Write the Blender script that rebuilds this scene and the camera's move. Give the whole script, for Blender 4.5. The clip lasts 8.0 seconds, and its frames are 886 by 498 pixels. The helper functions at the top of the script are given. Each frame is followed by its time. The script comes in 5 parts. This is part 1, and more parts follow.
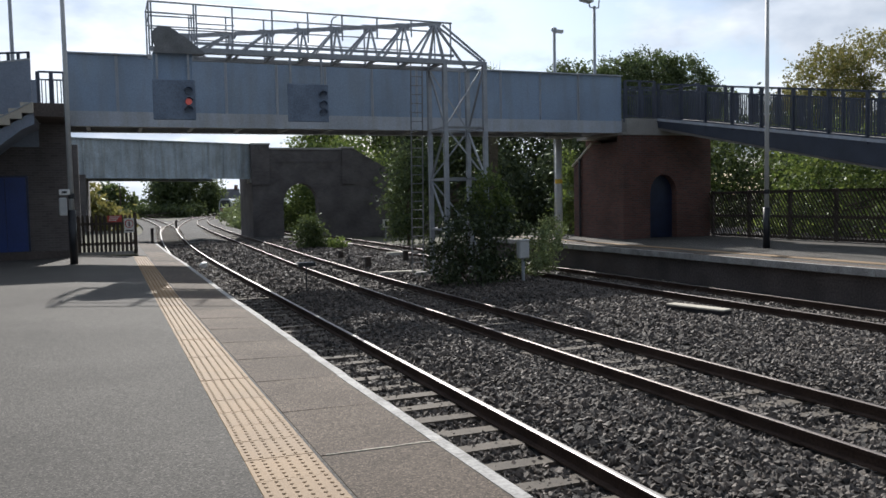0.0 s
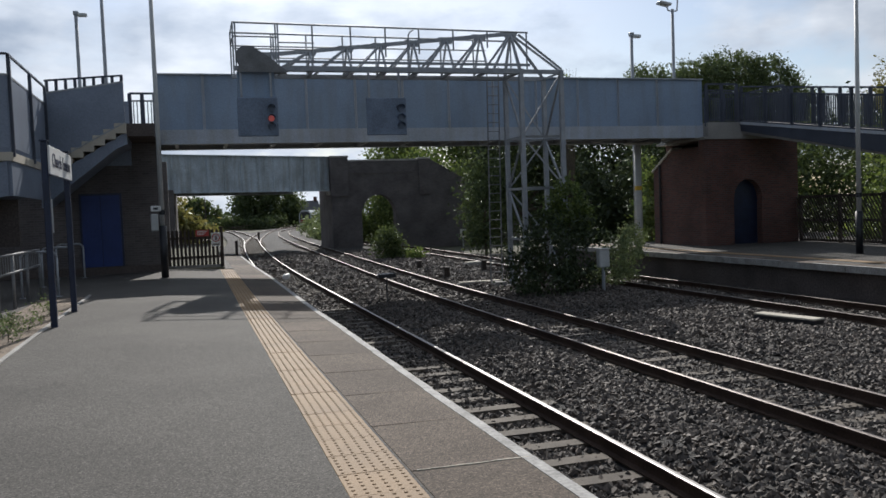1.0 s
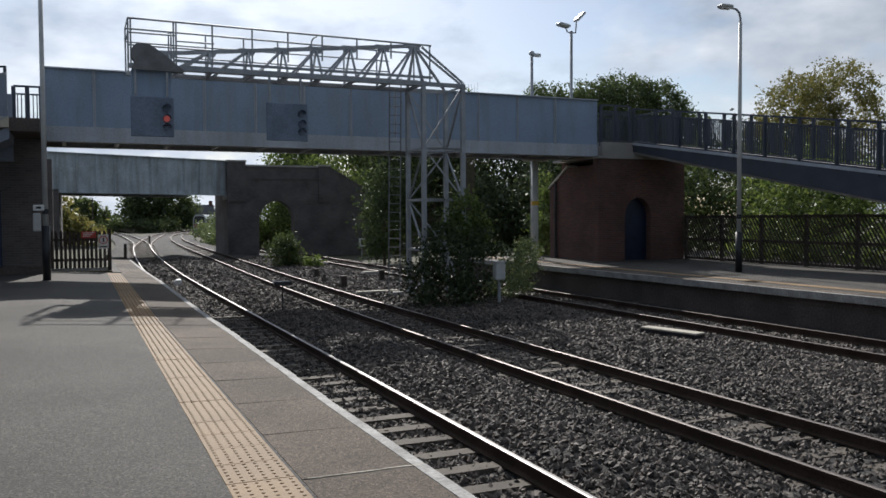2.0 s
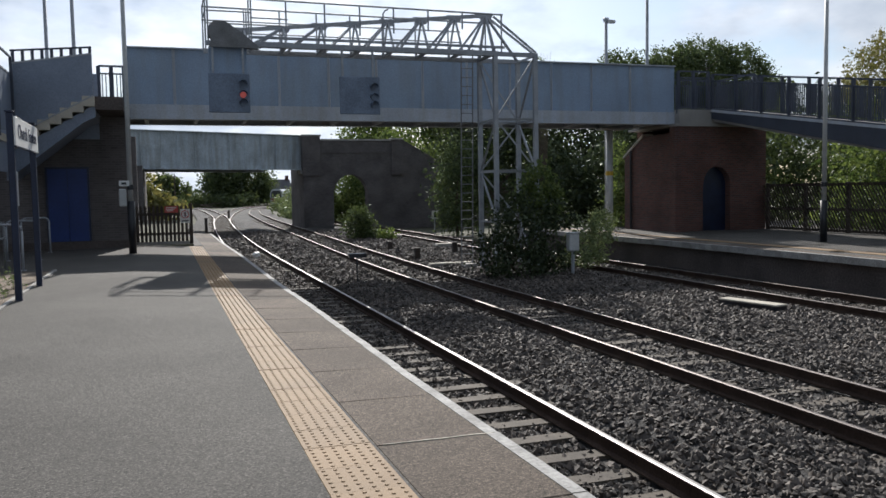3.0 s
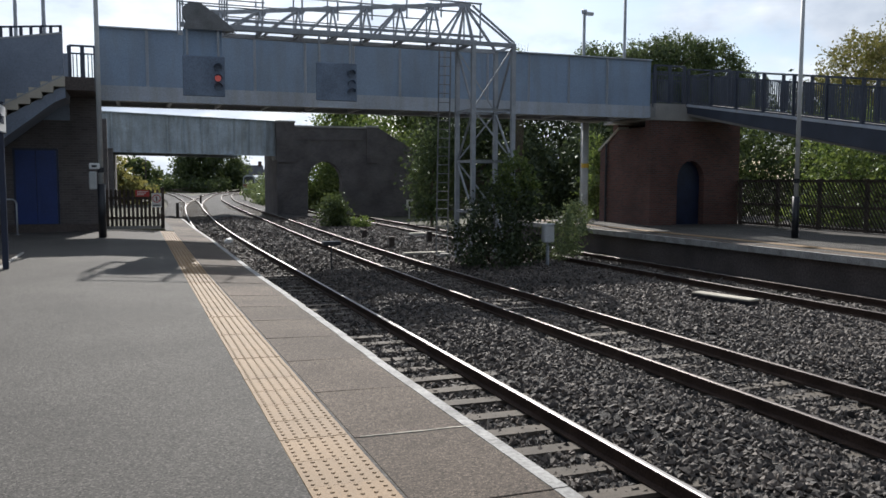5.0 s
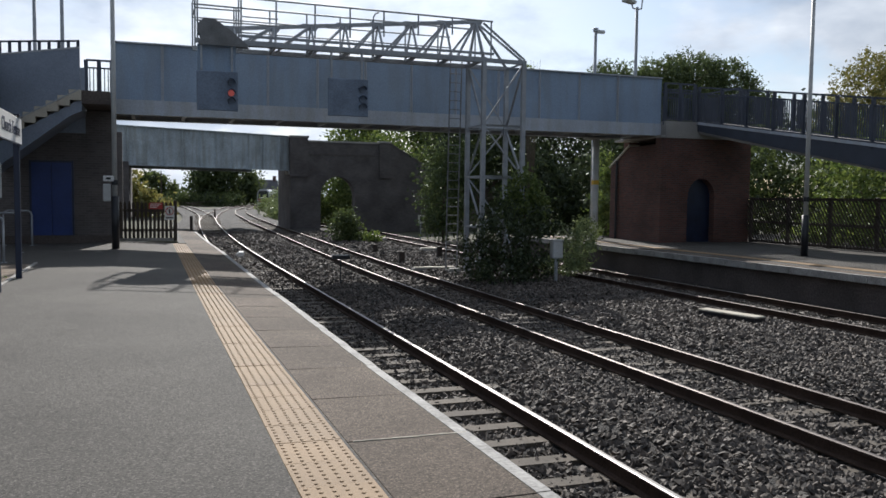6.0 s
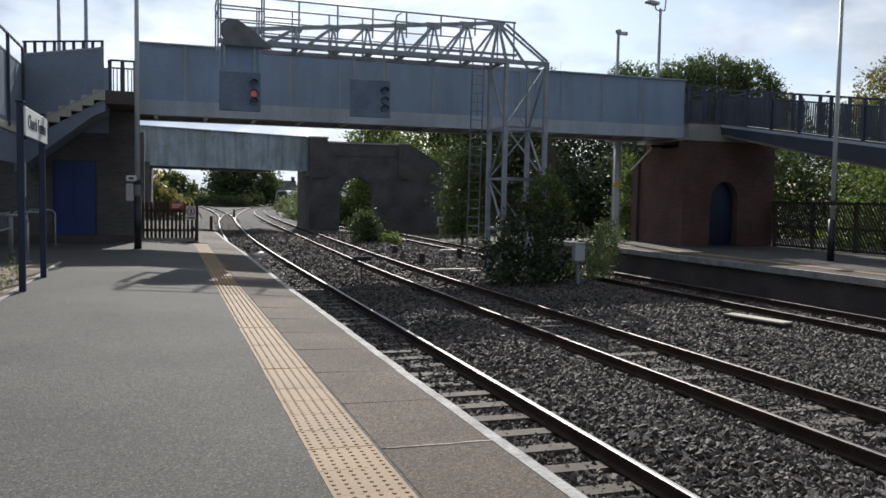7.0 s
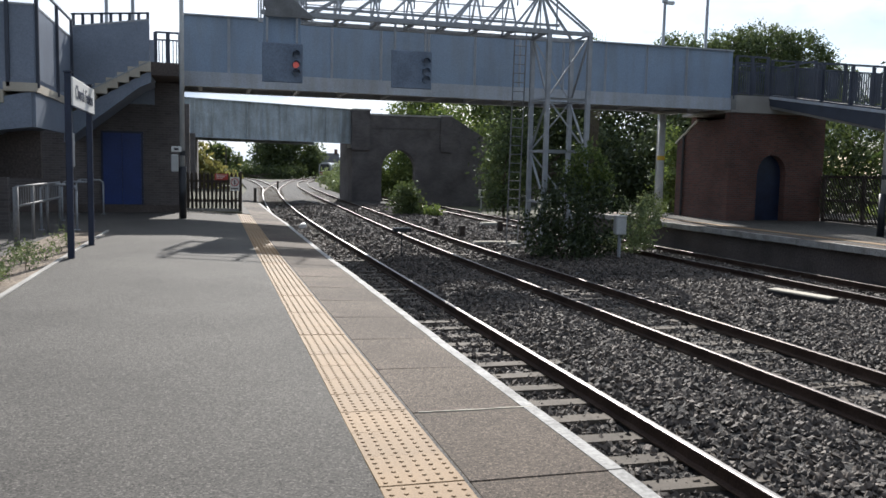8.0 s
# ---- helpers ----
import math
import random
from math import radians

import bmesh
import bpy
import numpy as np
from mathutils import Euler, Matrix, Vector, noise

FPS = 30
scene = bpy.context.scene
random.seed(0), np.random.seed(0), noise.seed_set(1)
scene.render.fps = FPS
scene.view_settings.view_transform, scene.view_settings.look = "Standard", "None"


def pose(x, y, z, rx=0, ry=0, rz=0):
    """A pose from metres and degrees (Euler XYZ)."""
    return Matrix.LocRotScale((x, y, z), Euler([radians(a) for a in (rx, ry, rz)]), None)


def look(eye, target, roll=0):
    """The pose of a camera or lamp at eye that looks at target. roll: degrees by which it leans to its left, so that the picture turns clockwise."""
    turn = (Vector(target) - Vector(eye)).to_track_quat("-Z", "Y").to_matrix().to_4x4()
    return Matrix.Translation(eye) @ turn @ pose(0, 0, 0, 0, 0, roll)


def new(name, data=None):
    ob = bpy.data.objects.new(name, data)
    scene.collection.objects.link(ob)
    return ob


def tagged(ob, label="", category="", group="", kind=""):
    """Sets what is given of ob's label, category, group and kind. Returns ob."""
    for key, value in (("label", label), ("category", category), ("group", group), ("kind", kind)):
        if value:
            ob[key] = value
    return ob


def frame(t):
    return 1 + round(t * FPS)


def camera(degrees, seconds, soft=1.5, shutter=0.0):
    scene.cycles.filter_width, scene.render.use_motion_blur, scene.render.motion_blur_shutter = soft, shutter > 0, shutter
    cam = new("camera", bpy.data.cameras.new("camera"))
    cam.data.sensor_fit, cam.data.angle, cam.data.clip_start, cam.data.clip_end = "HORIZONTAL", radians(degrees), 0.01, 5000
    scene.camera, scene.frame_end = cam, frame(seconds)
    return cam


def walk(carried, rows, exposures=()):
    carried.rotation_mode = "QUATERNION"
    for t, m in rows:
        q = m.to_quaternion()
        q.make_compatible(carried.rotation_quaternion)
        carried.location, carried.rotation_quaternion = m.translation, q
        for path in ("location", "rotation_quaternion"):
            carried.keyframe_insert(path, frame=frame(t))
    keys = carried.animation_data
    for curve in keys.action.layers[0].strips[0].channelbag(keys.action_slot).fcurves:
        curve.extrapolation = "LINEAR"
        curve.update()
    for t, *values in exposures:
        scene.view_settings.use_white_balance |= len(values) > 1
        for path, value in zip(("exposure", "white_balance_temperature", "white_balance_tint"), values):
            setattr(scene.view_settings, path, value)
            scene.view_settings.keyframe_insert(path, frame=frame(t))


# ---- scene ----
cam = camera(56.09, 8.0, soft=1.6)
PATH = [
    (0, pose(0.082, 0.050, 1.589, 86.59, 1.16, -21.93)),
    (0.5, pose(0.106, -0.021, 1.623, 86.70, 1.76, -21.00)),
    (1, pose(0.006, 0.031, 1.652, 87.31, 2.16, -16.71)),
    (1.5, pose(-0.045, 0.065, 1.651, 88.54, 0.49, -18.31)),
    (1.7, pose(-0.018, 0.024, 1.651, 88.48, 0.45, -23.71)),
    (2.8, pose(0.010, -0.042, 1.625, 86.28, 0.83, -19.92)),
    (3, pose(0.008, -0.018, 1.627, 86.02, 1.00, -18.61)),
    (3.5, pose(0.005, 0.052, 1.631, 85.74, 0.83, -18.56)),
    (4, pose(-0.014, 0.131, 1.631, 85.01, 0.62, -20.60)),
    (4.5, pose(-0.043, 0.154, 1.633, 84.99, 0.15, -20.79)),
    (6, pose(0.059, -0.093, 1.596, 86.38, -0.62, -19.44)),
    (6.5, pose(-0.000, -0.000, 1.600, 86.60, -0.80, -19.15)),
    (7, pose(-0.022, 0.066, 1.595, 86.48, -0.96, -18.25)),
    (7.5, pose(0.018, 0.001, 1.575, 85.70, -1.13, -17.13)),
    (8, pose(0.027, 0.020, 1.558, 84.59, -1.23, -15.33)),
]
walk(cam, PATH, [(0.0, 0.35, 5900, 10), (0.5, 0.2, 5900, 10), (1.0, 0.0, 5900, 10), (1.5, -0.05, 5900, 10), (3.0, 0.25, 5900, 10), (3.5, 0.3, 5900, 10),
                 (4.5, 0.35, 5900, 10), (6.0, 0.2, 5900, 10), (6.5, 0.15, 5900, 10), (7.0, 0.25, 5900, 10), (7.5, 0.45, 5900, 10), (8.0, 0.65, 5900, 10)])

# ---- daylight ----
SUN_EL, SUN_AZ = radians(34.4), radians(12.0)      # height, and turn to the right of +y
world = bpy.data.worlds.new("sky_world")
scene.world = world
world.use_nodes = True
wn, wl = world.node_tree.nodes, world.node_tree.links
wn.clear()
w_out, w_bg = wn.new("ShaderNodeOutputWorld"), wn.new("ShaderNodeBackground")
w_sky, w_co = wn.new("ShaderNodeTexSky"), wn.new("ShaderNodeTexCoord")
w_sky.sky_type, w_sky.sun_disc = "NISHITA", False
w_sky.sun_elevation, w_sky.sun_rotation = SUN_EL, SUN_AZ
w_sky.air_density, w_sky.dust_density, w_sky.ozone_density = 1.0, 1.0, 1.0
w_map, w_n1, w_n2 = wn.new("ShaderNodeMapping"), wn.new("ShaderNodeTexNoise"), wn.new("ShaderNodeTexNoise")
w_map.inputs["Scale"].default_value = (1.0, 1.0, 2.3)
w_map.inputs["Location"].default_value = (0.35, 0.1, 0.2)
w_n1.inputs["Scale"].default_value, w_n1.inputs["Detail"].default_value, w_n1.inputs["Roughness"].default_value = 3.1, 9.0, 0.56
w_n2.inputs["Scale"].default_value, w_n2.inputs["Detail"].default_value = 5.5, 8.0
w_r1, w_r2 = wn.new("ShaderNodeValToRGB"), wn.new("ShaderNodeValToRGB")
w_r1.color_ramp.elements[0].position, w_r1.color_ramp.elements[1].position = 0.39, 0.52
w_r2.color_ramp.elements[0].position, w_r2.color_ramp.elements[1].position = 0.36, 0.64
w_r2.color_ramp.elements[0].color, w_r2.color_ramp.elements[1].color = (4.2, 4.7, 5.4, 1), (9.6, 9.6, 9.5, 1)
w_mix = wn.new("ShaderNodeMixRGB")
wl.new(w_co.outputs["Generated"], w_map.inputs["Vector"])
wl.new(w_map.outputs[0], w_n1.inputs["Vector"]), wl.new(w_map.outputs[0], w_n2.inputs["Vector"])
wl.new(w_n1.outputs["Fac"], w_r1.inputs["Fac"]), wl.new(w_n2.outputs["Fac"], w_r2.inputs["Fac"])
wl.new(w_r1.outputs["Color"], w_mix.inputs["Fac"])
wl.new(w_sky.outputs["Color"], w_mix.inputs["Color1"])
# clouds are brightest towards the sun
w_dot, w_rng, w_mul = wn.new("ShaderNodeVectorMath"), wn.new("ShaderNodeMapRange"), wn.new("ShaderNodeMixRGB")
w_dot.operation = "DOT_PRODUCT"
w_dot.inputs[1].default_value = (math.sin(SUN_AZ) * math.cos(SUN_EL), math.cos(SUN_AZ) * math.cos(SUN_EL), math.sin(SUN_EL))
w_rng.inputs["From Min"].default_value, w_rng.inputs["From Max"].default_value = 0.2, 1.0
w_rng.inputs["To Min"].default_value, w_rng.inputs["To Max"].default_value = 0.0, 1.0
w_mul.blend_type, w_mul.inputs["Fac"].default_value = "MULTIPLY", 1.0
w_pow, w_add = wn.new("ShaderNodeMath"), wn.new("ShaderNodeMath")
w_pow.operation, w_add.operation = "POWER", "MULTIPLY_ADD"
w_pow.inputs[1].default_value, w_add.inputs[1].default_value, w_add.inputs[2].default_value = 2.8, 1.3, 0.5
wl.new(w_rng.outputs[0], w_pow.inputs[0]), wl.new(w_pow.outputs[0], w_add.inputs[0])
wl.new(w_co.outputs["Generated"], w_dot.inputs[0]), wl.new(w_dot.outputs["Value"], w_rng.inputs["Value"])
wl.new(w_r2.outputs["Color"], w_mul.inputs["Color1"]), wl.new(w_add.outputs[0], w_mul.inputs["Color2"])
wl.new(w_mul.outputs["Color"], w_mix.inputs["Color2"])
wl.new(w_mix.outputs["Color"], w_bg.inputs["Color"]), wl.new(w_bg.outputs[0], w_out.inputs["Surface"])
w_bg.inputs["Strength"].default_value = 0.083
sun = new("sun", bpy.data.lights.new("sun", "SUN"))
sun.data.energy, sun.data.angle, sun.data.color = 4.6, radians(0.6), (1.0, 0.9, 0.77)
sun.matrix_world = look((20, 60, 60), (20 - math.sin(SUN_AZ) * math.cos(SUN_EL), 60 - math.cos(SUN_AZ) * math.cos(SUN_EL), 60 - math.sin(SUN_EL)))


# ---- materials ----
def mat(name, base, rough=0.7, metal=0.0, big=0.6, fine=40.0, vary=0.25, tint=None, bump=0.15, depth=0.01, spec=0.5, island=0.0, random_ob=0.0, emit=None, chips=0.0, spots=False, drips=0.0):
    """A painted or raw surface: base colour with stains at one scale, grain at another, and fine relief."""
    m = bpy.data.materials.new(name)
    m.use_nodes = True
    n, l = m.node_tree.nodes, m.node_tree.links
    b = n["Principled BSDF"]
    b.inputs["Roughness"].default_value, b.inputs["Metallic"].default_value = rough, metal
    b.inputs["Specular IOR Level"].default_value = spec
    co = n.new("ShaderNodeTexCoord")
    pos = n.new("ShaderNodeNewGeometry")
    n1, n2 = n.new("ShaderNodeTexNoise"), n.new("ShaderNodeTexNoise")
    n1.inputs["Scale"].default_value, n1.inputs["Detail"].default_value = big, 6
    n2.inputs["Scale"].default_value, n2.inputs["Detail"].default_value = fine, 4
    l.new(pos.outputs["Position"], n1.inputs["Vector"]), l.new(pos.outputs["Position"], n2.inputs["Vector"])
    dark = tuple(c * (1 - vary) for c in base)
    light = tuple(min(1, c * (1 + vary)) for c in base) if tint is None else tint
    r1 = n.new("ShaderNodeValToRGB")
    r1.color_ramp.elements[0].position, r1.color_ramp.elements[1].position = 0.3, 0.7
    r1.color_ramp.elements[0].color, r1.color_ramp.elements[1].color = (*dark, 1), (*light, 1)
    l.new(n1.outputs["Fac"], r1.inputs["Fac"])
    grain = n.new("ShaderNodeMapRange")
    grain.inputs["From Min"].default_value, grain.inputs["From Max"].default_value = 0.3, 0.7
    grain.inputs["To Min"].default_value, grain.inputs["To Max"].default_value = 1 - vary, 1 + vary
    l.new(n2.outputs["Fac"], grain.inputs["Value"])
    mul = n.new("ShaderNodeMixRGB")
    mul.blend_type, mul.inputs["Fac"].default_value = "MULTIPLY", 1.0
    l.new(r1.outputs["Color"], mul.inputs["Color1"]), l.new(grain.outputs[0], mul.inputs["Color2"])
    last = mul.outputs["Color"]
    for amount, source in ((island, "Random Per Island"), (random_ob, "Random")):
        if amount:
            node = pos if source == "Random Per Island" else n.new("ShaderNodeObjectInfo")
            mr, mx = n.new("ShaderNodeMapRange"), n.new("ShaderNodeMixRGB")
            mr.inputs["To Min"].default_value, mr.inputs["To Max"].default_value = 1 - amount, 1 + amount
            mx.blend_type, mx.inputs["Fac"].default_value = "MULTIPLY", 1.0
            l.new(node.outputs[source], mr.inputs["Value"]), l.new(last, mx.inputs["Color1"]), l.new(mr.outputs[0], mx.inputs["Color2"])
            last = mx.outputs["Color"]
    if drips:
        # dirt washed down the face in streaks
        mp, nz, cr, mx = n.new("ShaderNodeMapping"), n.new("ShaderNodeTexNoise"), n.new("ShaderNodeValToRGB"), n.new("ShaderNodeMixRGB")
        mp.inputs["Scale"].default_value = (2.2, 2.2, 0.28)
        nz.inputs["Scale"].default_value, nz.inputs["Detail"].default_value = 1.6, 6
        cr.color_ramp.elements[0].position, cr.color_ramp.elements[1].position = 0.36, 0.56
        low = 1 - drips
        cr.color_ramp.elements[0].color, cr.color_ramp.elements[1].color = (low, low * 0.96, low * 0.9, 1), (1, 1, 1, 1)
        mx.blend_type, mx.inputs["Fac"].default_value = "MULTIPLY", 1.0
        l.new(pos.outputs["Position"], mp.inputs["Vector"]), l.new(mp.outputs[0], nz.inputs["Vector"]), l.new(nz.outputs["Fac"], cr.inputs["Fac"])
        l.new(last, mx.inputs["Color1"]), l.new(cr.outputs["Color"], mx.inputs["Color2"])
        last = mx.outputs["Color"]
    if chips:
        # light and dark aggregate, and old dark spots
        layers = [(chips, "Color", ((0.0, 0.42), (0.16, 0.8), (0.4, 1.0), (0.7, 1.25), (0.88, 1.9)))]
        if spots:
            layers.append((2.3, "Distance", ((0.0, 0.3), (0.03, 0.45), (0.036, 1.0))))
        for scale, output, stops in layers:
            vo, cr, mx = n.new("ShaderNodeTexVoronoi"), n.new("ShaderNodeValToRGB"), n.new("ShaderNodeMixRGB")
            vo.inputs["Scale"].default_value = scale
            cr.color_ramp.interpolation = "CONSTANT"
            while len(cr.color_ramp.elements) < len(stops):
                cr.color_ramp.elements.new(0.5)
            for e, (at, value) in zip(cr.color_ramp.elements, stops):
                e.position, e.color = at, (value, value, value, 1)
            l.new(pos.outputs["Position"], vo.inputs["Vector"])
            if output == "Color":
                sp = n.new("ShaderNodeSeparateColor")
                l.new(vo.outputs["Color"], sp.inputs[0]), l.new(sp.outputs[0], cr.inputs["Fac"])
            else:
                l.new(vo.outputs["Distance"], cr.inputs["Fac"])
            mx.blend_type, mx.inputs["Fac"].default_value = "MULTIPLY", 1.0
            l.new(last, mx.inputs["Color1"]), l.new(cr.outputs["Color"], mx.inputs["Color2"])
            last = mx.outputs["Color"]
    l.new(last, b.inputs["Base Color"])
    bp = n.new("ShaderNodeBump")
    bp.inputs["Strength"].default_value, bp.inputs["Distance"].default_value = bump, depth
    l.new(n2.outputs["Fac"], bp.inputs["Height"]), l.new(bp.outputs["Normal"], b.inputs["Normal"])
    if emit:
        b.inputs["Emission Color"].default_value, b.inputs["Emission Strength"].default_value = (*emit[0], 1), emit[1]
    return m


def leaf_mat(name, a, b_, trans=0.35):
    """Leaves that let some light through, each in its own shade of green."""
    m = bpy.data.materials.new(name)
    m.use_nodes = True
    n, l = m.node_tree.nodes, m.node_tree.links
    n.remove(n["Principled BSDF"])
    geo, ramp = n.new("ShaderNodeNewGeometry"), n.new("ShaderNodeValToRGB")
    ramp.color_ramp.elements[0].color, ramp.color_ramp.elements[1].color = (*a, 1), (*b_, 1)
    l.new(geo.outputs["Random Per Island"], ramp.inputs["Fac"])
    d, t, g, mx, mg = (n.new("ShaderNodeBsdf" + k) for k in ("Diffuse", "Translucent", "Glossy", "Diffuse", "Diffuse"))
    n.remove(mx), n.remove(mg)
    mx, mg = n.new("ShaderNodeMixShader"), n.new("ShaderNodeMixShader")
    g.inputs["Roughness"].default_value = 0.45
    g.inputs["Color"].default_value = (0.6, 0.65, 0.6, 1)
    mx.inputs["Fac"].default_value, mg.inputs["Fac"].default_value = trans, 0.06
    l.new(ramp.outputs["Color"], d.inputs["Color"]), l.new(ramp.outputs["Color"], t.inputs["Color"])
    l.new(d.outputs[0], mx.inputs[1]), l.new(t.outputs[0], mx.inputs[2])
    l.new(mx.outputs[0], mg.inputs[1]), l.new(g.outputs[0], mg.inputs[2])
    l.new(mg.outputs[0], n["Material Output"].inputs["Surface"])
    return m


ASPHALT = mat("worn_asphalt", (0.072, 0.067, 0.06), 0.85, big=0.5, fine=45, vary=0.22, bump=0.3, depth=0.006, spec=0.28, chips=105.0, spots=True)
COPING = mat("concrete_coping", (0.096, 0.076, 0.059), 0.88, spec=0.28, big=0.9, fine=30, vary=0.22, bump=0.2, random_ob=0.26, chips=120.0)
WHITE_LINE = mat("worn_white_line", (0.3, 0.295, 0.28), 0.8, big=3.0, fine=30, vary=0.3, bump=0.3)
TACTILE = mat("buff_tactile", (0.232, 0.148, 0.068), 0.75, big=1.1, fine=90, vary=0.14, bump=0.25, random_ob=0.07)
CONCRETE = mat("grey_concrete", (0.3, 0.29, 0.27), 0.85, big=0.8, fine=50, vary=0.25, bump=0.3)
STEP_CONCRETE = mat("pale_step_concrete", (0.5, 0.46, 0.38), 0.85, big=1.2, fine=50, vary=0.2, bump=0.3)
SLEEPER = mat("sleeper_concrete", (0.095, 0.079, 0.061), 0.85, big=3.0, fine=50, vary=0.25, bump=0.3, random_ob=0.15)
RAIL_RUST = mat("rusty_rail", (0.055, 0.037, 0.028), 0.9, spec=0.15, big=2.0, fine=40, vary=0.3)
RAIL_HEAD = mat("polished_rail_head", (0.25, 0.24, 0.23), 0.5, metal=0.8, big=2.0, fine=20, vary=0.08, bump=0.02)
DULL_HEAD = mat("dull_rail_head", (0.13, 0.11, 0.1), 0.5, metal=0.6, big=2.0, fine=20, vary=0.2, bump=0.03)
BALLAST = mat("ballast_bed", (0.032, 0.03, 0.028), 0.9, big=0.25, fine=26, vary=0.4, bump=1.0, depth=0.05)
STONE = mat("ballast_stone", (0.078, 0.064, 0.052), 0.72, big=0.3, fine=60, vary=0.22, bump=0.3, island=0.8)
GROUND = mat("rough_ground", (0.08, 0.08, 0.05), 0.95, big=0.15, fine=8, vary=0.35, bump=0.8, depth=0.05)
SOIL = mat("bed_soil", (0.2, 0.16, 0.12), 0.95, big=1.5, fine=25, vary=0.4, bump=1.0, depth=0.04)
BRIDGE_BLUE = mat("bridge_blue_paint", (0.25, 0.33, 0.45), 0.5, drips=0.05, big=0.5, fine=25, vary=0.12, bump=0.06)
BRIDGE_GREY = mat("bridge_grey_paint", (0.42, 0.46, 0.52), 0.5, drips=0.08, big=0.7, fine=25, vary=0.14, bump=0.06)
OLD_BLUE = mat("weathered_blue_girder", (0.46, 0.52, 0.56), 0.65, drips=0.2, big=0.9, fine=14, vary=0.2, bump=0.1)
RAIL_PAINT = mat("dark_blue_railing_paint", (0.045, 0.055, 0.08), 0.45, big=1.5, fine=30, vary=0.2, bump=0.05)
PANEL_BLUE = mat("dark_blue_panel_paint", (0.2, 0.235, 0.3), 0.5, big=0.8, fine=30, vary=0.15, bump=0.05)
# darker copy of GALV; stands in for shade on the guard rail and ladder
DULL_GALV = mat("darkened_zinc", (0.2, 0.205, 0.21), 0.65, metal=0.2, big=3.0, fine=30, vary=0.2, bump=0.05)
GALV = mat("galvanised_steel", (0.34, 0.36, 0.385), 0.55, metal=0.2, big=3.0, fine=30, vary=0.15, bump=0.05)
BLACK_PAINT = mat("black_paint", (0.018, 0.02, 0.024), 0.4, big=2.0, fine=30, vary=0.3, bump=0.05)
NAVY = mat("navy_post_paint", (0.012, 0.02, 0.05), 0.4, big=2.0, fine=30, vary=0.25, bump=0.05)
DOOR_BLUE = mat("blue_door_paint", (0.014, 0.036, 0.16), 0.45, big=1.5, fine=20, vary=0.15, bump=0.05)
# signal black with the haze before it mixed into the colour
SIGNAL_GREY = mat("hazed_signal_black", (0.17, 0.215, 0.29), 0.6, big=2.0, fine=30, vary=0.2, bump=0.05)
LETTER = mat("faded_navy_lettering", (0.06, 0.07, 0.11), 0.6, big=2.0, fine=30, vary=0.2, bump=0.05)
WHITE = mat("white_paint", (0.78, 0.78, 0.76), 0.5, big=2.0, fine=30, vary=0.06, bump=0.05)
RED_SIGN = mat("red_sign_paint", (0.5, 0.06, 0.05), 0.5, big=2.0, fine=30, vary=0.12, bump=0.05)
YELLOW = mat("yellow_band", (0.75, 0.48, 0.04), 0.5, big=2.0, fine=30, vary=0.1, bump=0.05)
DARK_BRICK = mat("sooty_brick", (0.09, 0.075, 0.068), 0.9, big=0.7, fine=20, vary=0.35, bump=0.4, depth=0.02)
TIMBER = mat("dark_fence_timber", (0.06, 0.047, 0.038), 0.8, big=1.5, fine=25, vary=0.3, bump=0.3, random_ob=0.25)
BARK = mat("bark", (0.09, 0.07, 0.05), 0.9, big=3.0, fine=20, vary=0.3, bump=0.8, depth=0.02)
PLASTIC_GREY = mat("grey_cabinet_paint", (0.5, 0.51, 0.5), 0.5, big=3.0, fine=30, vary=0.1, bump=0.05)
GLASS_DARK = mat("dark_window_glass", (0.02, 0.025, 0.03), 0.08, big=2.0, fine=5, vary=0.1, bump=0.0)
RED_LAMP = mat("lit_red_aspect", (0.25, 0.05, 0.05), 0.4, emit=((1.0, 0.2, 0.16), 0.16))
TRAIN_GREY = mat("train_silver_grey", (0.42, 0.44, 0.46), 0.35, big=1.0, fine=10, vary=0.08, bump=0.02)
TRAIN_RED = mat("train_red_front", (0.22, 0.05, 0.04), 0.35, big=1.0, fine=10, vary=0.08, bump=0.02)
SLATE = mat("slate_roof", (0.09, 0.09, 0.1), 0.7, big=0.6, fine=6, vary=0.25, bump=0.3)
LEAF = leaf_mat("green_leaves", (0.05, 0.085, 0.02), (0.2, 0.25, 0.06), 0.5)
LEAF_MID = leaf_mat("grey_green_leaves", (0.04, 0.065, 0.022), (0.14, 0.175, 0.06), 0.42)
# leaves with shade put into their colour: gantry shrub, wood under the footbridge
LEAF_SHADE = leaf_mat("shade_tinted_leaves", (0.018, 0.03, 0.012), (0.07, 0.09, 0.032), 0.3)
LEAF_DARK = leaf_mat("dark_leaves", (0.035, 0.055, 0.018), (0.12, 0.15, 0.045), 0.45)
LEAF_GOLD = leaf_mat("yellowing_leaves", (0.12, 0.13, 0.035), (0.27, 0.235, 0.075), 0.5)
LEAF_PALE = leaf_mat("pale_weed_leaves", (0.1, 0.14, 0.05), (0.26, 0.3, 0.13))


# ---- building helpers ----
ORIGIN = {}


def thing(name, at, label, category, group="", kind=""):
    """An empty at a thing's base that carries its parts."""
    ob = tagged(new(name), label, category, group, kind)
    ob.location = at
    ob.empty_display_size = 0.1
    ORIGIN[ob] = Vector(at)
    return ob


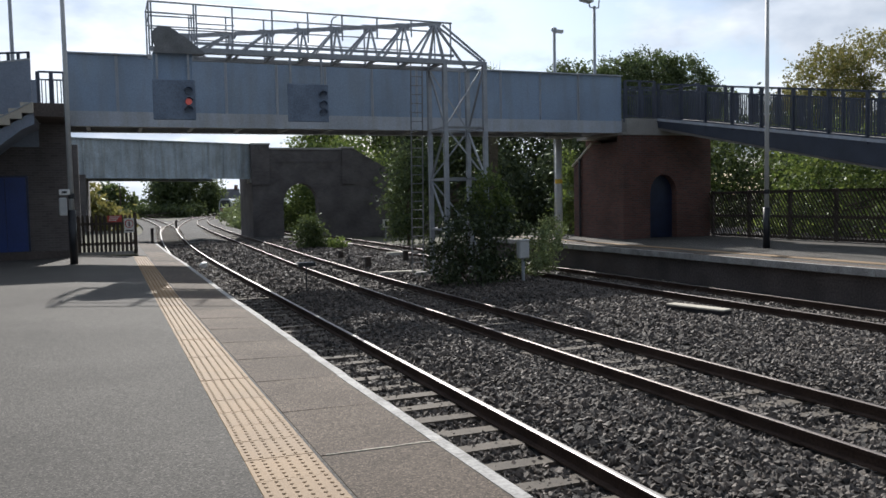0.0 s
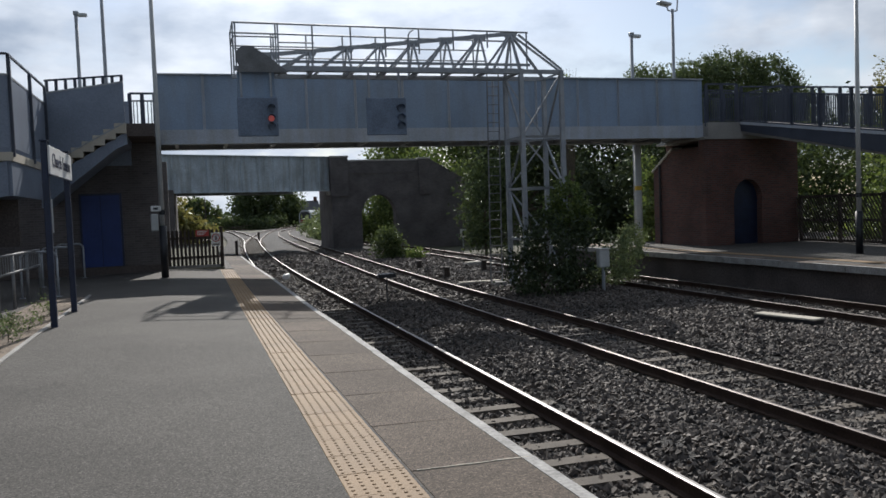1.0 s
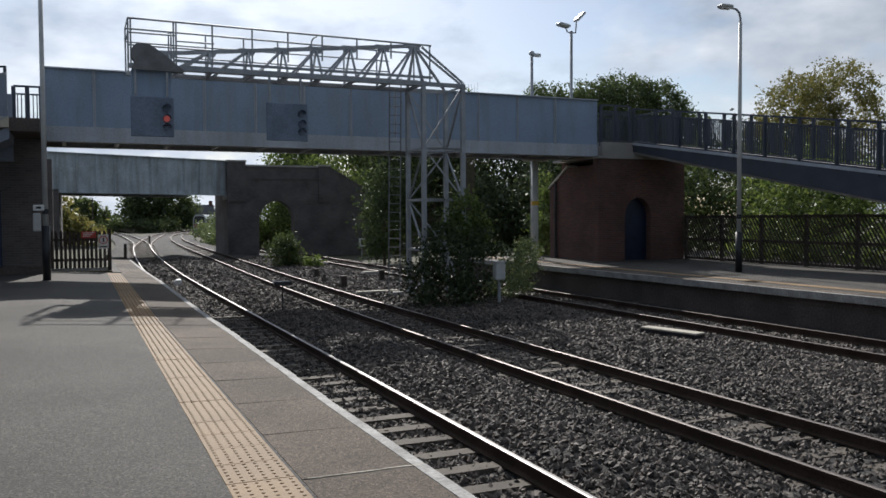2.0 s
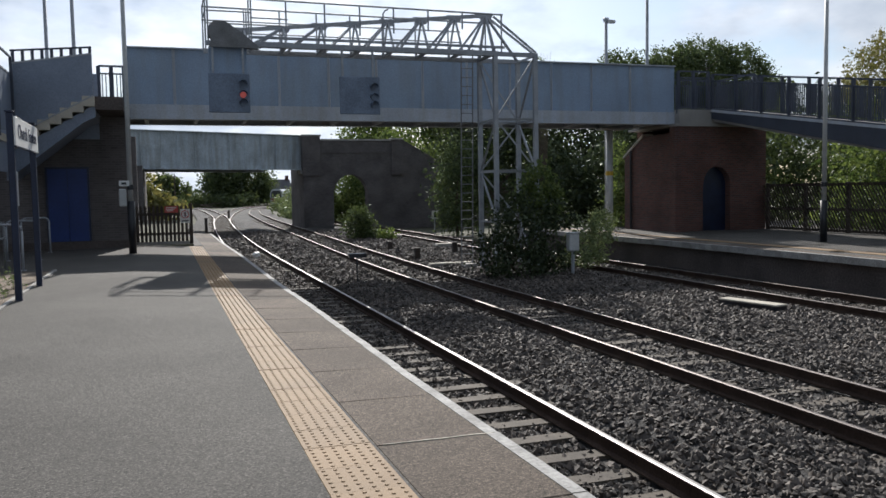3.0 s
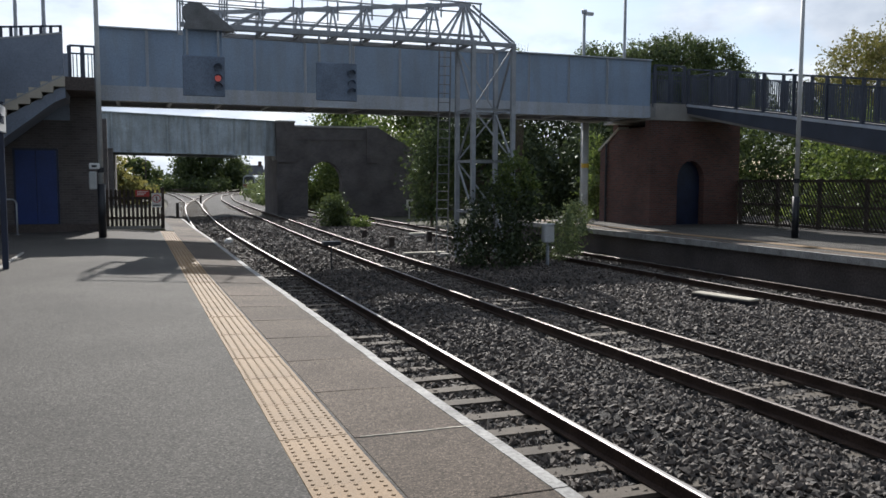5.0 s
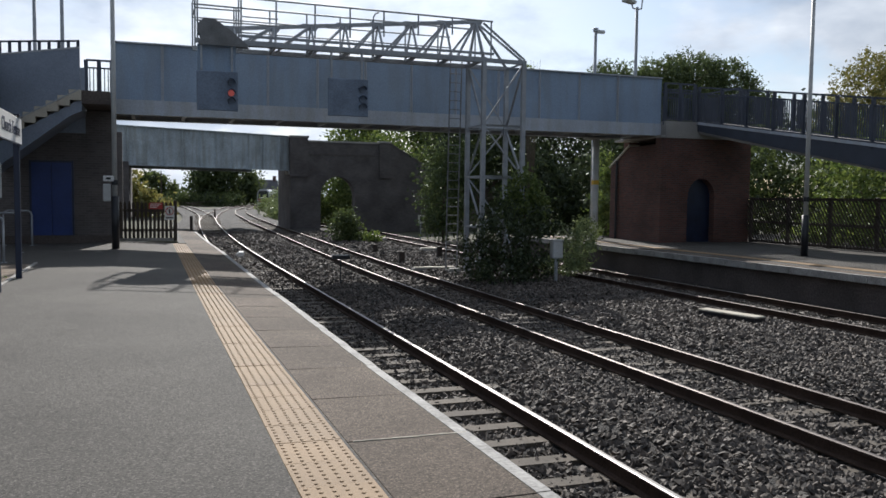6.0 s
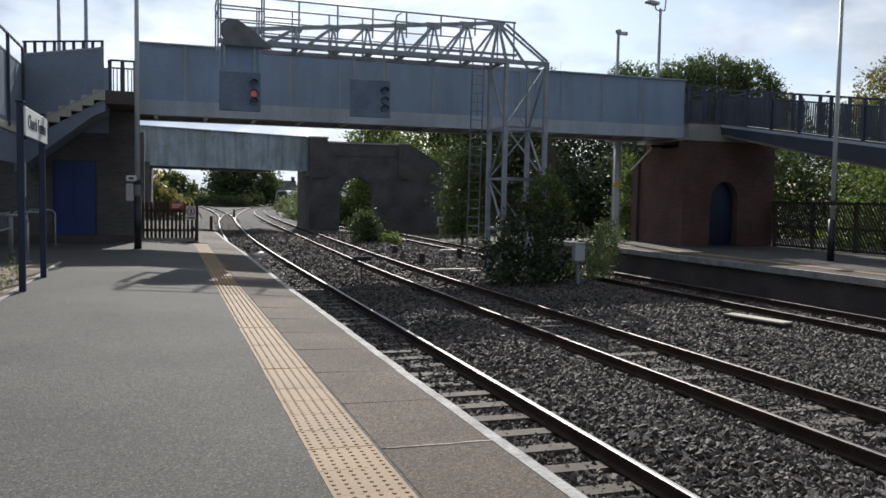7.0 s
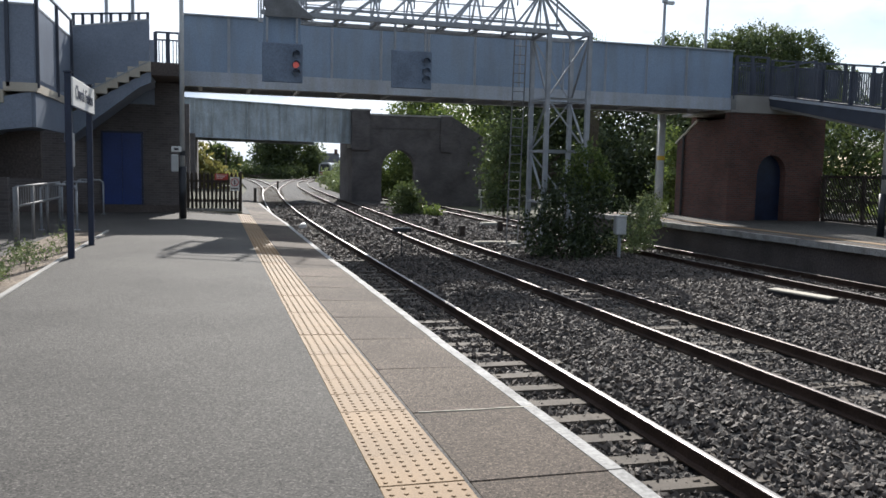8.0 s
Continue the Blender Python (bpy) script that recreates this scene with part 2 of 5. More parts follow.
def part(name, bm, material, parent=None, label="", smooth=False):
    """Links a bmesh in world places as one mesh, under its thing or part."""
    if parent is not None:
        bm.transform(Matrix.Translation(-ORIGIN[parent]))
    me = bpy.data.meshes.new(name)
    bmesh.ops.recalc_face_normals(bm, faces=bm.faces)
    bm.to_mesh(me)
    bm.free()
    me.materials.append(material)
    if smooth:
        me.polygons.foreach_set("use_smooth", [True] * len(me.polygons))
    ob = new(name, me)
    if parent is not None:
        ob.parent = parent
        ORIGIN[ob] = ORIGIN[parent]
    return tagged(ob, label)


def solid(name, bm, material, label, category, group="", kind=""):
    """A thing, or piece of the setting, that is one mesh."""
    ob = part(name, bm, material)
    ORIGIN[ob] = Vector((0, 0, 0))
    return tagged(ob, label, category, group, kind)


def box(bm, x0, x1, y0, y1, z0, z1, bevel=0.0):
    m = Matrix.LocRotScale(((x0 + x1) / 2, (y0 + y1) / 2, (z0 + z1) / 2), None, (abs(x1 - x0), abs(y1 - y0), abs(z1 - z0)))
    made = bmesh.ops.create_cube(bm, size=1, matrix=m)["verts"]
    if bevel:
        bmesh.ops.bevel(bm, geom=list({e for v in made for e in v.link_edges}), offset=bevel, segments=1, affect="EDGES")
    return bm


def axis(p, q):
    d = Vector(q) - Vector(p)
    return Matrix.Translation((Vector(p) + Vector(q)) / 2) @ d.to_track_quat("Z", "Y").to_matrix().to_4x4(), d.length


def beam(bm, p, q, w, h=None):
    """A square bar from p to q."""
    m, length = axis(p, q)
    bmesh.ops.create_cube(bm, size=1, matrix=m @ Matrix.Diagonal((w, h or w, length, 1)))
    return bm


def angle_bar(bm, p, q, w, t=0.012):
    """A rolled steel angle from p to q."""
    m, length = axis(p, q)
    bmesh.ops.create_cube(bm, size=1, matrix=m @ Matrix.Translation((0, w / 2, 0)) @ Matrix.Diagonal((w, t, length, 1)))
    bmesh.ops.create_cube(bm, size=1, matrix=m @ Matrix.Translation((w / 2, 0, 0)) @ Matrix.Diagonal((t, w, length, 1)))
    return bm


def tube(bm, p, q, r0, r1=None, seg=10):
    m, length = axis(p, q)
    bmesh.ops.create_cone(bm, cap_ends=True, segments=seg, radius1=r0, radius2=r0 if r1 is None else r1, depth=length, matrix=m)
    return bm


def bent_tube(bm, places, r, seg=8):
    for a, b in zip(places, places[1:]):
        d = (Vector(b) - Vector(a)).normalized() * r * 0.3
        tube(bm, Vector(a) - d, Vector(b) + d, r, seg=seg)
    return bm


def prism(bm, outline, along, lo, hi):
    """An outline of (u, v) pushed along an axis: x takes (y, z), y takes (x, z), z takes (x, y)."""
    def at(u, v, w):
        return {"x": (w, u, v), "y": (u, w, v), "z": (u, v, w)}[along]
    rings = [[bm.verts.new(at(u, v, w)) for u, v in outline] for w in (lo, hi)]
    bm.faces.new(rings[0]), bm.faces.new(rings[1][::-1])
    for i in range(len(outline)):
        j = (i + 1) % len(outline)
        bm.faces.new((rings[0][i], rings[1][i], rings[1][j], rings[0][j]))
    return bm


def new_bm():
    return bmesh.new()


def raw(name, verts, faces, material, parent=None, label="", category="", kind=""):
    """A large mesh straight from arrays."""
    me = bpy.data.meshes.new(name)
    v = np.asarray(verts, float)
    if parent is not None:
        v = v - np.array(ORIGIN[parent])
    me.from_pydata(v.tolist(), [], np.asarray(faces).tolist())
    me.materials.append(material)
    ob = new(name, me)
    if parent is not None:
        ob.parent = parent
        ORIGIN[ob] = ORIGIN[parent]
    return tagged(ob, label, category, "", kind)


def brick_mat(name, a, b, mortar, soot=0.3):
    """Brickwork in stretcher courses of 75 mm, on faces along x or y."""
    m = bpy.data.materials.new(name)
    m.use_nodes = True
    n, l = m.node_tree.nodes, m.node_tree.links
    bs = n["Principled BSDF"]
    bs.inputs["Roughness"].default_value = 0.88
    geo, sep, add, com = n.new("ShaderNodeNewGeometry"), n.new("ShaderNodeSeparateXYZ"), n.new("ShaderNodeMath"), n.new("ShaderNodeCombineXYZ")
    l.new(geo.outputs["Position"], sep.inputs[0]), l.new(sep.outputs[0], add.inputs[0]), l.new(sep.outputs[1], add.inputs[1])
    l.new(add.outputs[0], com.inputs[0]), l.new(sep.outputs[2], com.inputs[1])
    br = n.new("ShaderNodeTexBrick")
    br.inputs["Color1"].default_value, br.inputs["Color2"].default_value, br.inputs["Mortar"].default_value = (*a, 1), (*b, 1), (*mortar, 1)
    br.inputs["Scale"].default_value, br.inputs["Mortar Size"].default_value = 1.0, 0.008
    br.inputs["Brick Width"].default_value, br.inputs["Row Height"].default_value = 0.225, 0.075
    no, mr, mx = n.new("ShaderNodeTexNoise"), n.new("ShaderNodeMapRange"), n.new("ShaderNodeMixRGB")
    no.inputs["Scale"].default_value, no.inputs["Detail"].default_value = 0.8, 7
    l.new(geo.outputs["Position"], no.inputs["Vector"])
    mr.inputs["From Min"].default_value, mr.inputs["From Max"].default_value = 0.3, 0.7
    mr.inputs["To Min"].default_value, mr.inputs["To Max"].default_value = 1 - soot, 1 + soot
    mx.blend_type, mx.inputs["Fac"].default_value = "MULTIPLY", 1.0
    l.new(com.outputs[0], br.inputs["Vector"]), l.new(no.outputs["Fac"], mr.inputs["Value"])
    l.new(br.outputs["Color"], mx.inputs["Color1"]), l.new(mr.outputs[0], mx.inputs["Color2"]), l.new(mx.outputs[0], bs.inputs["Base Color"])
    bp = n.new("ShaderNodeBump")
    bp.invert = True
    bp.inputs["Strength"].default_value, bp.inputs["Distance"].default_value = 0.6, 0.008
    l.new(br.outputs["Fac"], bp.inputs["Height"]), l.new(bp.outputs["Normal"], bs.inputs["Normal"])
    return m


PIER_BRICK = brick_mat("red_pier_brickwork", (0.14, 0.06, 0.045), (0.085, 0.044, 0.037), (0.105, 0.092, 0.083))
SOOT_BRICK = brick_mat("sooty_brickwork", (0.125, 0.11, 0.107), (0.088, 0.079, 0.078), (0.14, 0.132, 0.128))

# ---- ground, ballast and platforms ----
RAIL_Z = -0.915
OPP_Z = -0.14


def ground_sheet():
    n, size = 60, 1500.0
    u = np.linspace(-1, 1, n)
    g = np.sign(u) * np.abs(u) ** 3 * size
    xs, ys = np.meshgrid(g + 8, g + 30)
    far = np.hypot(xs - 8, ys - 30)
    zs = -1.32 + 0.6 * np.sin(xs * 0.013 + 1) * np.clip((far - 120) / 400, 0, 1)
    v = np.stack([xs, ys, zs], -1).reshape(-1, 3)
    i = np.arange(n * n).reshape(n, n)
    f = np.stack([i[:-1, :-1], i[:-1, 1:], i[1:, 1:], i[1:, :-1]], -1).reshape(-1, 4)
    tagged(raw("ground", v, f, GROUND), "rough earth and dry grass beside the railway", "ground", kind="structure")


ground_sheet()

# centre lines of the tracks: y, x
TRACKS = (
    ((-14, 3.5), (14, 3.5), (24, 3.52), (37, 3.55), (48, 3.78), (62, 4.28), (81, 5.22), (92, 5.95), (100, 6.3), (113, 6.6), (135, 6.9), (159, 6.9), (180, 6.4), (260, 2.0)),
    ((-14, 7.57), (22, 7.58), (33, 7.78), (42, 8.15), (53, 8.6), (71, 9.3), (80, 9.65), (110, 11.3), (140, 14.2), (161, 17.9), (188, 24.0), (215, 33.0), (250, 50.0)),
    ((-14, 14.3), (20, 14.25), (40, 14.1), (50, 14.35), (58, 14.45), (68, 14.2), (80, 14.0)),
    ((81, 5.22), (92, 6.05), (104, 7.15), (113, 8.1), (152, 12.7), (178, 17.3), (204, 24.5), (235, 38.0)),
)


def centre(k, y):
    """The x of a track's centre line at y, smoothed over its bends."""
    ty, tx = zip(*TRACKS[k])
    span = np.linspace(-6, 6, 9)
    return float(np.mean(np.interp(np.asarray(y) + span, ty, tx)))


def bed_height(x, y):
    """The ballast's height: low in the cribs, heaped between the tracks."""
    z = -1.115
    gap = min(abs(x - centre(k, min(y, 78))) for k in (0, 1, 2))
    z += 0.13 * min(1.0, max(0.0, (gap - 0.95) / 0.7))
    return z + 0.035 * noise.noise((x * 0.9, y * 0.9, 0)) + 0.02 * noise.noise((x * 2.7, y * 2.7, 3))


def ballast_bed():
    xs = np.linspace(1.9, 15.8, 64)
    ys = np.concatenate([np.arange(-8, 30, 0.25), np.arange(30, 78, 1.0)])
    v = [(x, y, bed_height(x, y)) for y in ys for x in xs]
    i = np.arange(len(ys) * len(xs)).reshape(len(ys), len(xs))
    f = np.stack([i[:-1, :-1], i[:-1, 1:], i[1:, 1:], i[1:, :-1]], -1).reshape(-1, 4)
    ob = tagged(raw("ballast_bed", v, f, BALLAST), "grey-brown crushed stone ballast bed under the tracks", "ballast", kind="structure")
    ob.data.polygons.foreach_set("use_smooth", [True] * len(ob.data.polygons))
    # each far track lies on its own strip
    for k, z, y0, y1 in ((0, -1.12, 76, 256), (1, -1.108, 76, 246), (3, -1.096, 84, 234)):
        v = [(centre(k, y) + d, y, z) for y in range(y0, y1, 6) for d in (-2.6, 2.6)]
        n = len(v) // 2
        f = [(2 * i, 2 * i + 1, 2 * i + 3, 2 * i + 2) for i in range(n - 1)]
        tagged(raw("ballast_bed", v, f, BALLAST), "distant ballast bed under the curving tracks", "ballast", kind="structure")


ballast_bed()


def fall(x, y):
    """The platform's height: it falls towards the track past the first metres."""
    return -0.16 * min(1.0, max(0.0, (x + 0.6) / 2.55)) * min(1.0, max(0.0, (y - 4.0) / 12.0))


def sloping_slab(name, x0, x1, y0, y1, material, label, step=0.4):
    xs, ys = np.linspace(x0, x1, max(2, int((x1 - x0) / 0.25))), np.arange(y0, y1 + 0.01, step)
    nx, ny = len(xs), len(ys)
    v = [(x, y, fall(x, y)) for y in ys for x in xs]
    i = np.arange(nx * ny).reshape(ny, nx)
    f = np.stack([i[:-1, :-1], i[:-1, 1:], i[1:, 1:], i[1:, :-1]], -1).reshape(-1, 4).tolist()
    ring = [*i[0], *i[1:, -1], *i[-1, -2::-1], *i[-2:0:-1, 0]]
    low = len(v)
    v += [(v[k][0], v[k][1], -0.9) for k in ring]
    n = len(ring)
    f += [[int(ring[k]), low + k, low + (k + 1) % n, int(ring[(k + 1) % n])] for k in range(n)]
    return tagged(raw(name, v, f, material), label, "platform", kind="structure")


def platform_main():
    sloping_slab("platform_surface", -2.3, 1.26, -14, 29.9, ASPHALT, "worn grey asphalt platform surface with light aggregate")
    sloping_slab("platform_end", 0.98, 1.26, 29.9, 40.6, ASPHALT, "narrow asphalt end of the platform past the fence")
    bm = new_bm()
    box(bm, 1.272, 2.05, -14, 40.6, -1.4, -0.27)
    solid("platform_wall", bm, DARK_BRICK, "dark brick platform wall under the coping", "platform wall", kind="structure")


platform_main()


def opposite_platform():
    bm = new_bm()
    box(bm, 16.35, 40, -14, 34, -1.4, OPP_Z)
    prism(bm, ((34, OPP_Z), (41, -1.2), (41, -1.4), (34, -1.4)), "x", 16.35, 19.2)
    solid("platform_opposite", bm, ASPHALT, "grey asphalt of the opposite platform with a ramped end", "platform", kind="structure")
    bm = new_bm()
    box(bm, 15.8, 16.35, -14, 34, -1.4, OPP_Z - 0.18)
    solid("platform_opposite_wall", bm, DARK_BRICK, "dark brick face of the opposite platform", "platform wall", kind="structure")


opposite_platform()


def left_grounds():
    bm = new_bm()
    box(bm, -2.37, -2.3, 4, 20.4, -0.4, 0.03, 0.01)
    solid("kerb_edging", bm, CONCRETE, "pale concrete edging kerb along the planting bed", "kerb", kind="structure")
    bm = new_bm()
    box(bm, -3.35, -2.37, 4, 20.4, -0.5, -0.015)
    solid("planting_bed", bm, SOIL, "bare soil and gravel bed with weeds beside the platform", "soil bed", kind="structure")
    bm = new_bm()
    box(bm, -3.35, -2.3, 20.4, 29.9, -0.5, -0.01)
    box(bm, -14, -3.35, -14, 36, -0.5, -0.01)
    box(bm, -3.35, -2.3, 29.9, 36, -0.5, -0.01)
    box(bm, -3.35, -2.3, -14, 4, -0.5, -0.01)
    solid("forecourt", bm, ASPHALT, "shaded asphalt yard under the stairs", "yard", kind="structure")
    bm = new_bm()
    box(bm, -2.3, 0.98, 29.9, 60, -0.5, -0.05)
    solid("cess_path", bm, GROUND, "rough ground behind the platform-end fence", "ground", kind="structure")


left_grounds()


# ---- tracks ----
def rail_mesh(k, side, y0, y1):
    ys = [y0]
    while ys[-1] < y1:
        ys.append(min(y1, ys[-1] + (2.0 if ys[-1] < 60 else 5.0)))
    foot = ((-0.07, -0.16), (0.07, -0.16), (0.07, -0.147), (0.012, -0.13), (0.012, -0.05), (0.036, -0.038), (0.036, -0.008), (-0.036, -0.008), (-0.036, -0.038), (-0.012, -0.05), (-0.012, -0.13), (-0.07, -0.147))
    head = ((-0.034, -0.008), (0.034, -0.008), (0.034, -0.005), (0.02, 0.0), (-0.02, 0.0), (-0.034, -0.005))
    out = []
    for shape in (foot, head):
        v, f = [], []
        for y in ys:
            slope = (centre(k, y + 0.5) - centre(k, y - 0.5))
            c, s = 1 / math.hypot(1, slope), slope / math.hypot(1, slope)
            for u, w in shape:
                d = side * 0.7525 + u
                v.append((centre(k, y) + d * c, y - d * s, RAIL_Z + w))
        m = len(shape)
        for i in range(len(ys) - 1):
            for j in range(m):
                a, b = i * m + j, i * m + (j + 1) % m
                f.append((a, b, b + m, a + m))
        out.append((v, f))
    return out


def sleeper_mesh():
    bm = new_bm()
    prism(bm, ((-0.13, -0.2), (0.13, -0.2), (0.11, 0.0), (-0.11, 0.0)), "x", -1.25, 1.25)
    me = bpy.data.meshes.new("sleeper")
    bmesh.ops.recalc_face_normals(bm, faces=bm.faces)
    bm.to_mesh(me), bm.free()
    me.materials.append(SLEEPER)
    return me


SLEEPER_MESH = sleeper_mesh()


def railway_track(k, y0, y1, sleepers_to, label, rng):
    base = thing("railway_track", (centre(k, y0), y0, -1.1), label, "railway track", "railway tracks")
    for side in (-1, 1):
        (v, f), (hv, hf) = rail_mesh(k, side, y0, y1)
        r = raw("rail", v, f, RAIL_RUST, base, "rusty brown steel rail")
        raw("running_surface", hv, hf, RAIL_HEAD if k == 0 else DULL_HEAD, r, "bright worn rail top" if k == 0 else "dull brown rail top")
    y = y0
    while y < sleepers_to:
        ob = new("sleeper", SLEEPER_MESH)
        ob.parent = base
        slope = centre(k, y + 0.5) - centre(k, y - 0.5)
        ob.matrix_basis = pose(centre(k, y) - base.location.x + rng.uniform(-.02, .02), y - base.location.y, (0.018 if k == 0 else 0.004) + rng.uniform(-.008, .008), 0, 0, -math.degrees(math.atan(slope)) + rng.uniform(-.6, .6))
        y += 0.65 + rng.uniform(-.02, .02)


rng = random.Random(4)
railway_track(0, -12, 255, 110, "railway track beside the platform on concrete sleepers, rails worn bright", rng)
railway_track(1, -12, 245, 90, "middle railway track, sleepers half buried in ballast", rng)
railway_track(2, -12, 78, 50, "railway track beside the opposite platform, in deep shade", rng)
railway_track(3, 84, 232, 84, "diverging railway track of the junction, bending away", rng)


# ---- footbridge ----
def footbridge():
    fb = thing("footbridge", (-1.0, 28.5, 0), "blue and grey painted steel footbridge over the railway tracks", "footbridge")
    x0, x1, zb, zt = -1.0, 19.3, 4.12, 6.34
    for y, out in ((28.5, -1), (30.7, 1)):
        web = part("girder_web", box(new_bm(), x0, x1, y - 0.012, y + 0.012, zb + 0.45, zt), BRIDGE_BLUE, fb, "blue-painted riveted web plate")
        part("bottom_band", box(new_bm(), x0, x1, y - 0.05, y + 0.03, zb, zb + 0.45), BRIDGE_GREY, fb, "pale grey lower girder band")
        part("top_flange", box(new_bm(), x0, x1, y - 0.12, y + 0.12, zt, zt + 0.04), BRIDGE_GREY, fb)
        part("bottom_flange", box(new_bm(), x0, x1, y - 0.14, y + 0.12, zb - 0.03, zb), BRIDGE_GREY, fb)
        x = 0.51
        while x < x1 - 0.5:
            b = new_bm()
            box(b, x - 0.045, x + 0.045, y + out * 0.012, y + out * 0.03, zb + 0.45, zt)
            box(b, x - 0.008, x + 0.008, y + out * 0.03, y + out * 0.1, zb + 0.45, zt)
            part("stiffener", b, BRIDGE_GREY if out < 0 else BRIDGE_BLUE, web)
            x += 1.68
    part("deck", box(new_bm(), x0, x1, 28.53, 30.67, zb + 0.16, zb + 0.4), CONCRETE, fb, "grey deck plate between the girders")
    for i in range(13):
        x = x0 + 0.6 + i * 1.6
        part("cross_beam", box(new_bm(), x - 0.06, x + 0.06, 28.53, 30.67, zb, zb + 0.16), BRIDGE_GREY, fb)


footbridge()


def railing(parent, p, q, height, posts, gap=0.105, panel=None, top=0.0):
    """Posts, two rails and thin bars between the floor places p and q."""
    p, q = Vector(p), Vector(q)
    up = Vector((0, 0, 1))
    for i in range(posts + 1):
        a = p.lerp(q, i / posts)
        part("post", beam(new_bm(), a - up * 0.15, a + up * height, 0.12, 0.07), RAIL_PAINT, parent)
    for h, w in ((height, 0.06), (height - 0.24, 0.045), (0.1, 0.045)):
        part("rail", beam(new_bm(), p + up * h, q + up * h, w), RAIL_PAINT, parent)
    n = int((q - p).length / gap)
    b = new_bm()
    for i in range(1, n):
        a = p.lerp(q, i / n)
        beam(b, a + up * 0.1, a + up * (height - 0.24), 0.03)
    tagged(part("infill", b, RAIL_PAINT, parent), kind="stuff")


def brick_arch_front(bm, x0, x1, z0, z1, y0, y1, ax0, ax1, spring, apex, top=None):
    """A wall in the plane y with one arched opening through it."""
    mid, n = (ax0 + ax1) / 2, 14
    arc = [(mid - math.cos(math.pi * i / n) * (ax1 - ax0) / 2, spring + math.sin(math.pi * i / n) * (apex - spring)) for i in range(n + 1)]
    return prism(bm, [(x0, z0), (ax0, z0), *arc, (ax1, z0), (x1, z0), *(top or [(x1, z1), (x0, z1)])], "y", y0, y1)


def east_pier():
    p = thing("bridge_pier", (19.1, 28.1, OPP_Z), "red brick footbridge pier with an arched doorway, standing on the platform", "bridge pier")
    b = new_bm()
    brick_arch_front(b, 19.1, 23.4, OPP_Z, 4.0, 28.1, 28.5, 20.38, 21.68, 1.65, 2.42)
    part("front_wall", b, PIER_BRICK, p)
    part("rear_wall", box(new_bm(), 19.5, 23.4, 31.1, 31.5, OPP_Z, 4.0), PIER_BRICK, p)
    part("end_wall", box(new_bm(), 23.0, 23.4, 28.5, 31.1, OPP_Z, 4.0), PIER_BRICK, p)
    part("side_wall", prism(new_bm(), ((28.5, OPP_Z), (31.9, OPP_Z), (31.9, 2.9), (30.4, 3.75), (28.5, 3.75)), "x", 19.12, 19.5), PIER_BRICK, p, "weathered red side wall with a sloping top")
    part("downpipe", tube(new_bm(), (19.05, 31.3, OPP_Z), (19.05, 31.3, 3.2), 0.05, seg=10), BLACK_PAINT, p, "black downpipe on the side wall")
    part("coping", beam(new_bm(), (19.3, 31.95, 2.93), (19.3, 30.35, 3.82), 0.5, 0.08), STEP_CONCRETE, p, "sloping stone coping")
    part("stone_band", box(new_bm(), 19.04, 23.45, 28.04, 31.5, 3.3 + 0.7, 4.1), CONCRETE, p, "grey stone bearing course")
    part("door_leaf", box(new_bm(), 20.36, 21.7, 28.42, 28.47, OPP_Z, 2.44), NAVY, p, "dark blue door in the arch")
    for i in range(13):
        a0, a1 = math.pi * i / 13 + 0.012, math.pi * (i + 1) / 13 - 0.012
        ring = [(21.03 - math.cos(a) * (0.65 + r), 1.65 + math.sin(a) * (0.77 + r)) for a, r in ((a0, 0), (a1, 0), (a1, 0.24), (a0, 0.24))]
        part("arch_brick", prism(new_bm(), ring, "y", 28.085, 28.11), PIER_BRICK, p)


east_pier()


def east_ramp():
    r = thing("stair_ramp", (20.8, 27.9, OPP_Z), "long sloping footbridge approach with dark railings down to the platform", "ramp")
    top, low = Vector((20.8, 28.1, 4.66)), Vector((20.8, 11.0, 2.02))
    part("deck", prism(new_bm(), ((28.1, 4.66), (28.1, 4.2), (11.0, 0.9), (11.0, 2.02)), "x", 20.85, 23.0), CONCRETE, r, "concrete ramp deck")
    part("stringer", prism(new_bm(), ((28.1, 4.72), (28.1, 4.3), (11.0, 0.97), (11.0, 2.08)), "x", 20.77, 20.85), RAIL_PAINT, r, "dark steel edge stringer")
    part("edge_trim", beam(new_bm(), (20.76, 28.1, 4.62), (20.76, 11.0, 1.98), 0.05, 0.1), BRIDGE_GREY, r, "paler trim along the deck edge")
    railing(r, (20.8, 28.1, 4.66), (20.8, 11.0, 2.02), 1.38, 12)
    railing(r, (22.95, 28.1, 4.66), (22.95, 11.0, 2.02), 1.38, 12)
    land = thing("stair_landing", (20.0, 28.3, 4.1), "footbridge landing with dark steel railings on the brick pier", "landing")
    part("deck", box(new_bm(), 19.3, 23.0, 28.12, 30.7, 4.1, 4.66), CONCRETE, land)
    railing(land, (19.35, 28.3, 4.66), (20.75, 28.3, 4.66), 1.5, 2)
    railing(land, (19.35, 30.65, 4.66), (23.0, 30.65, 4.66), 1.5, 3)
    railing(land, (22.95, 28.3, 4.66), (22.95, 30.6, 4.66), 1.5, 2)


east_ramp()


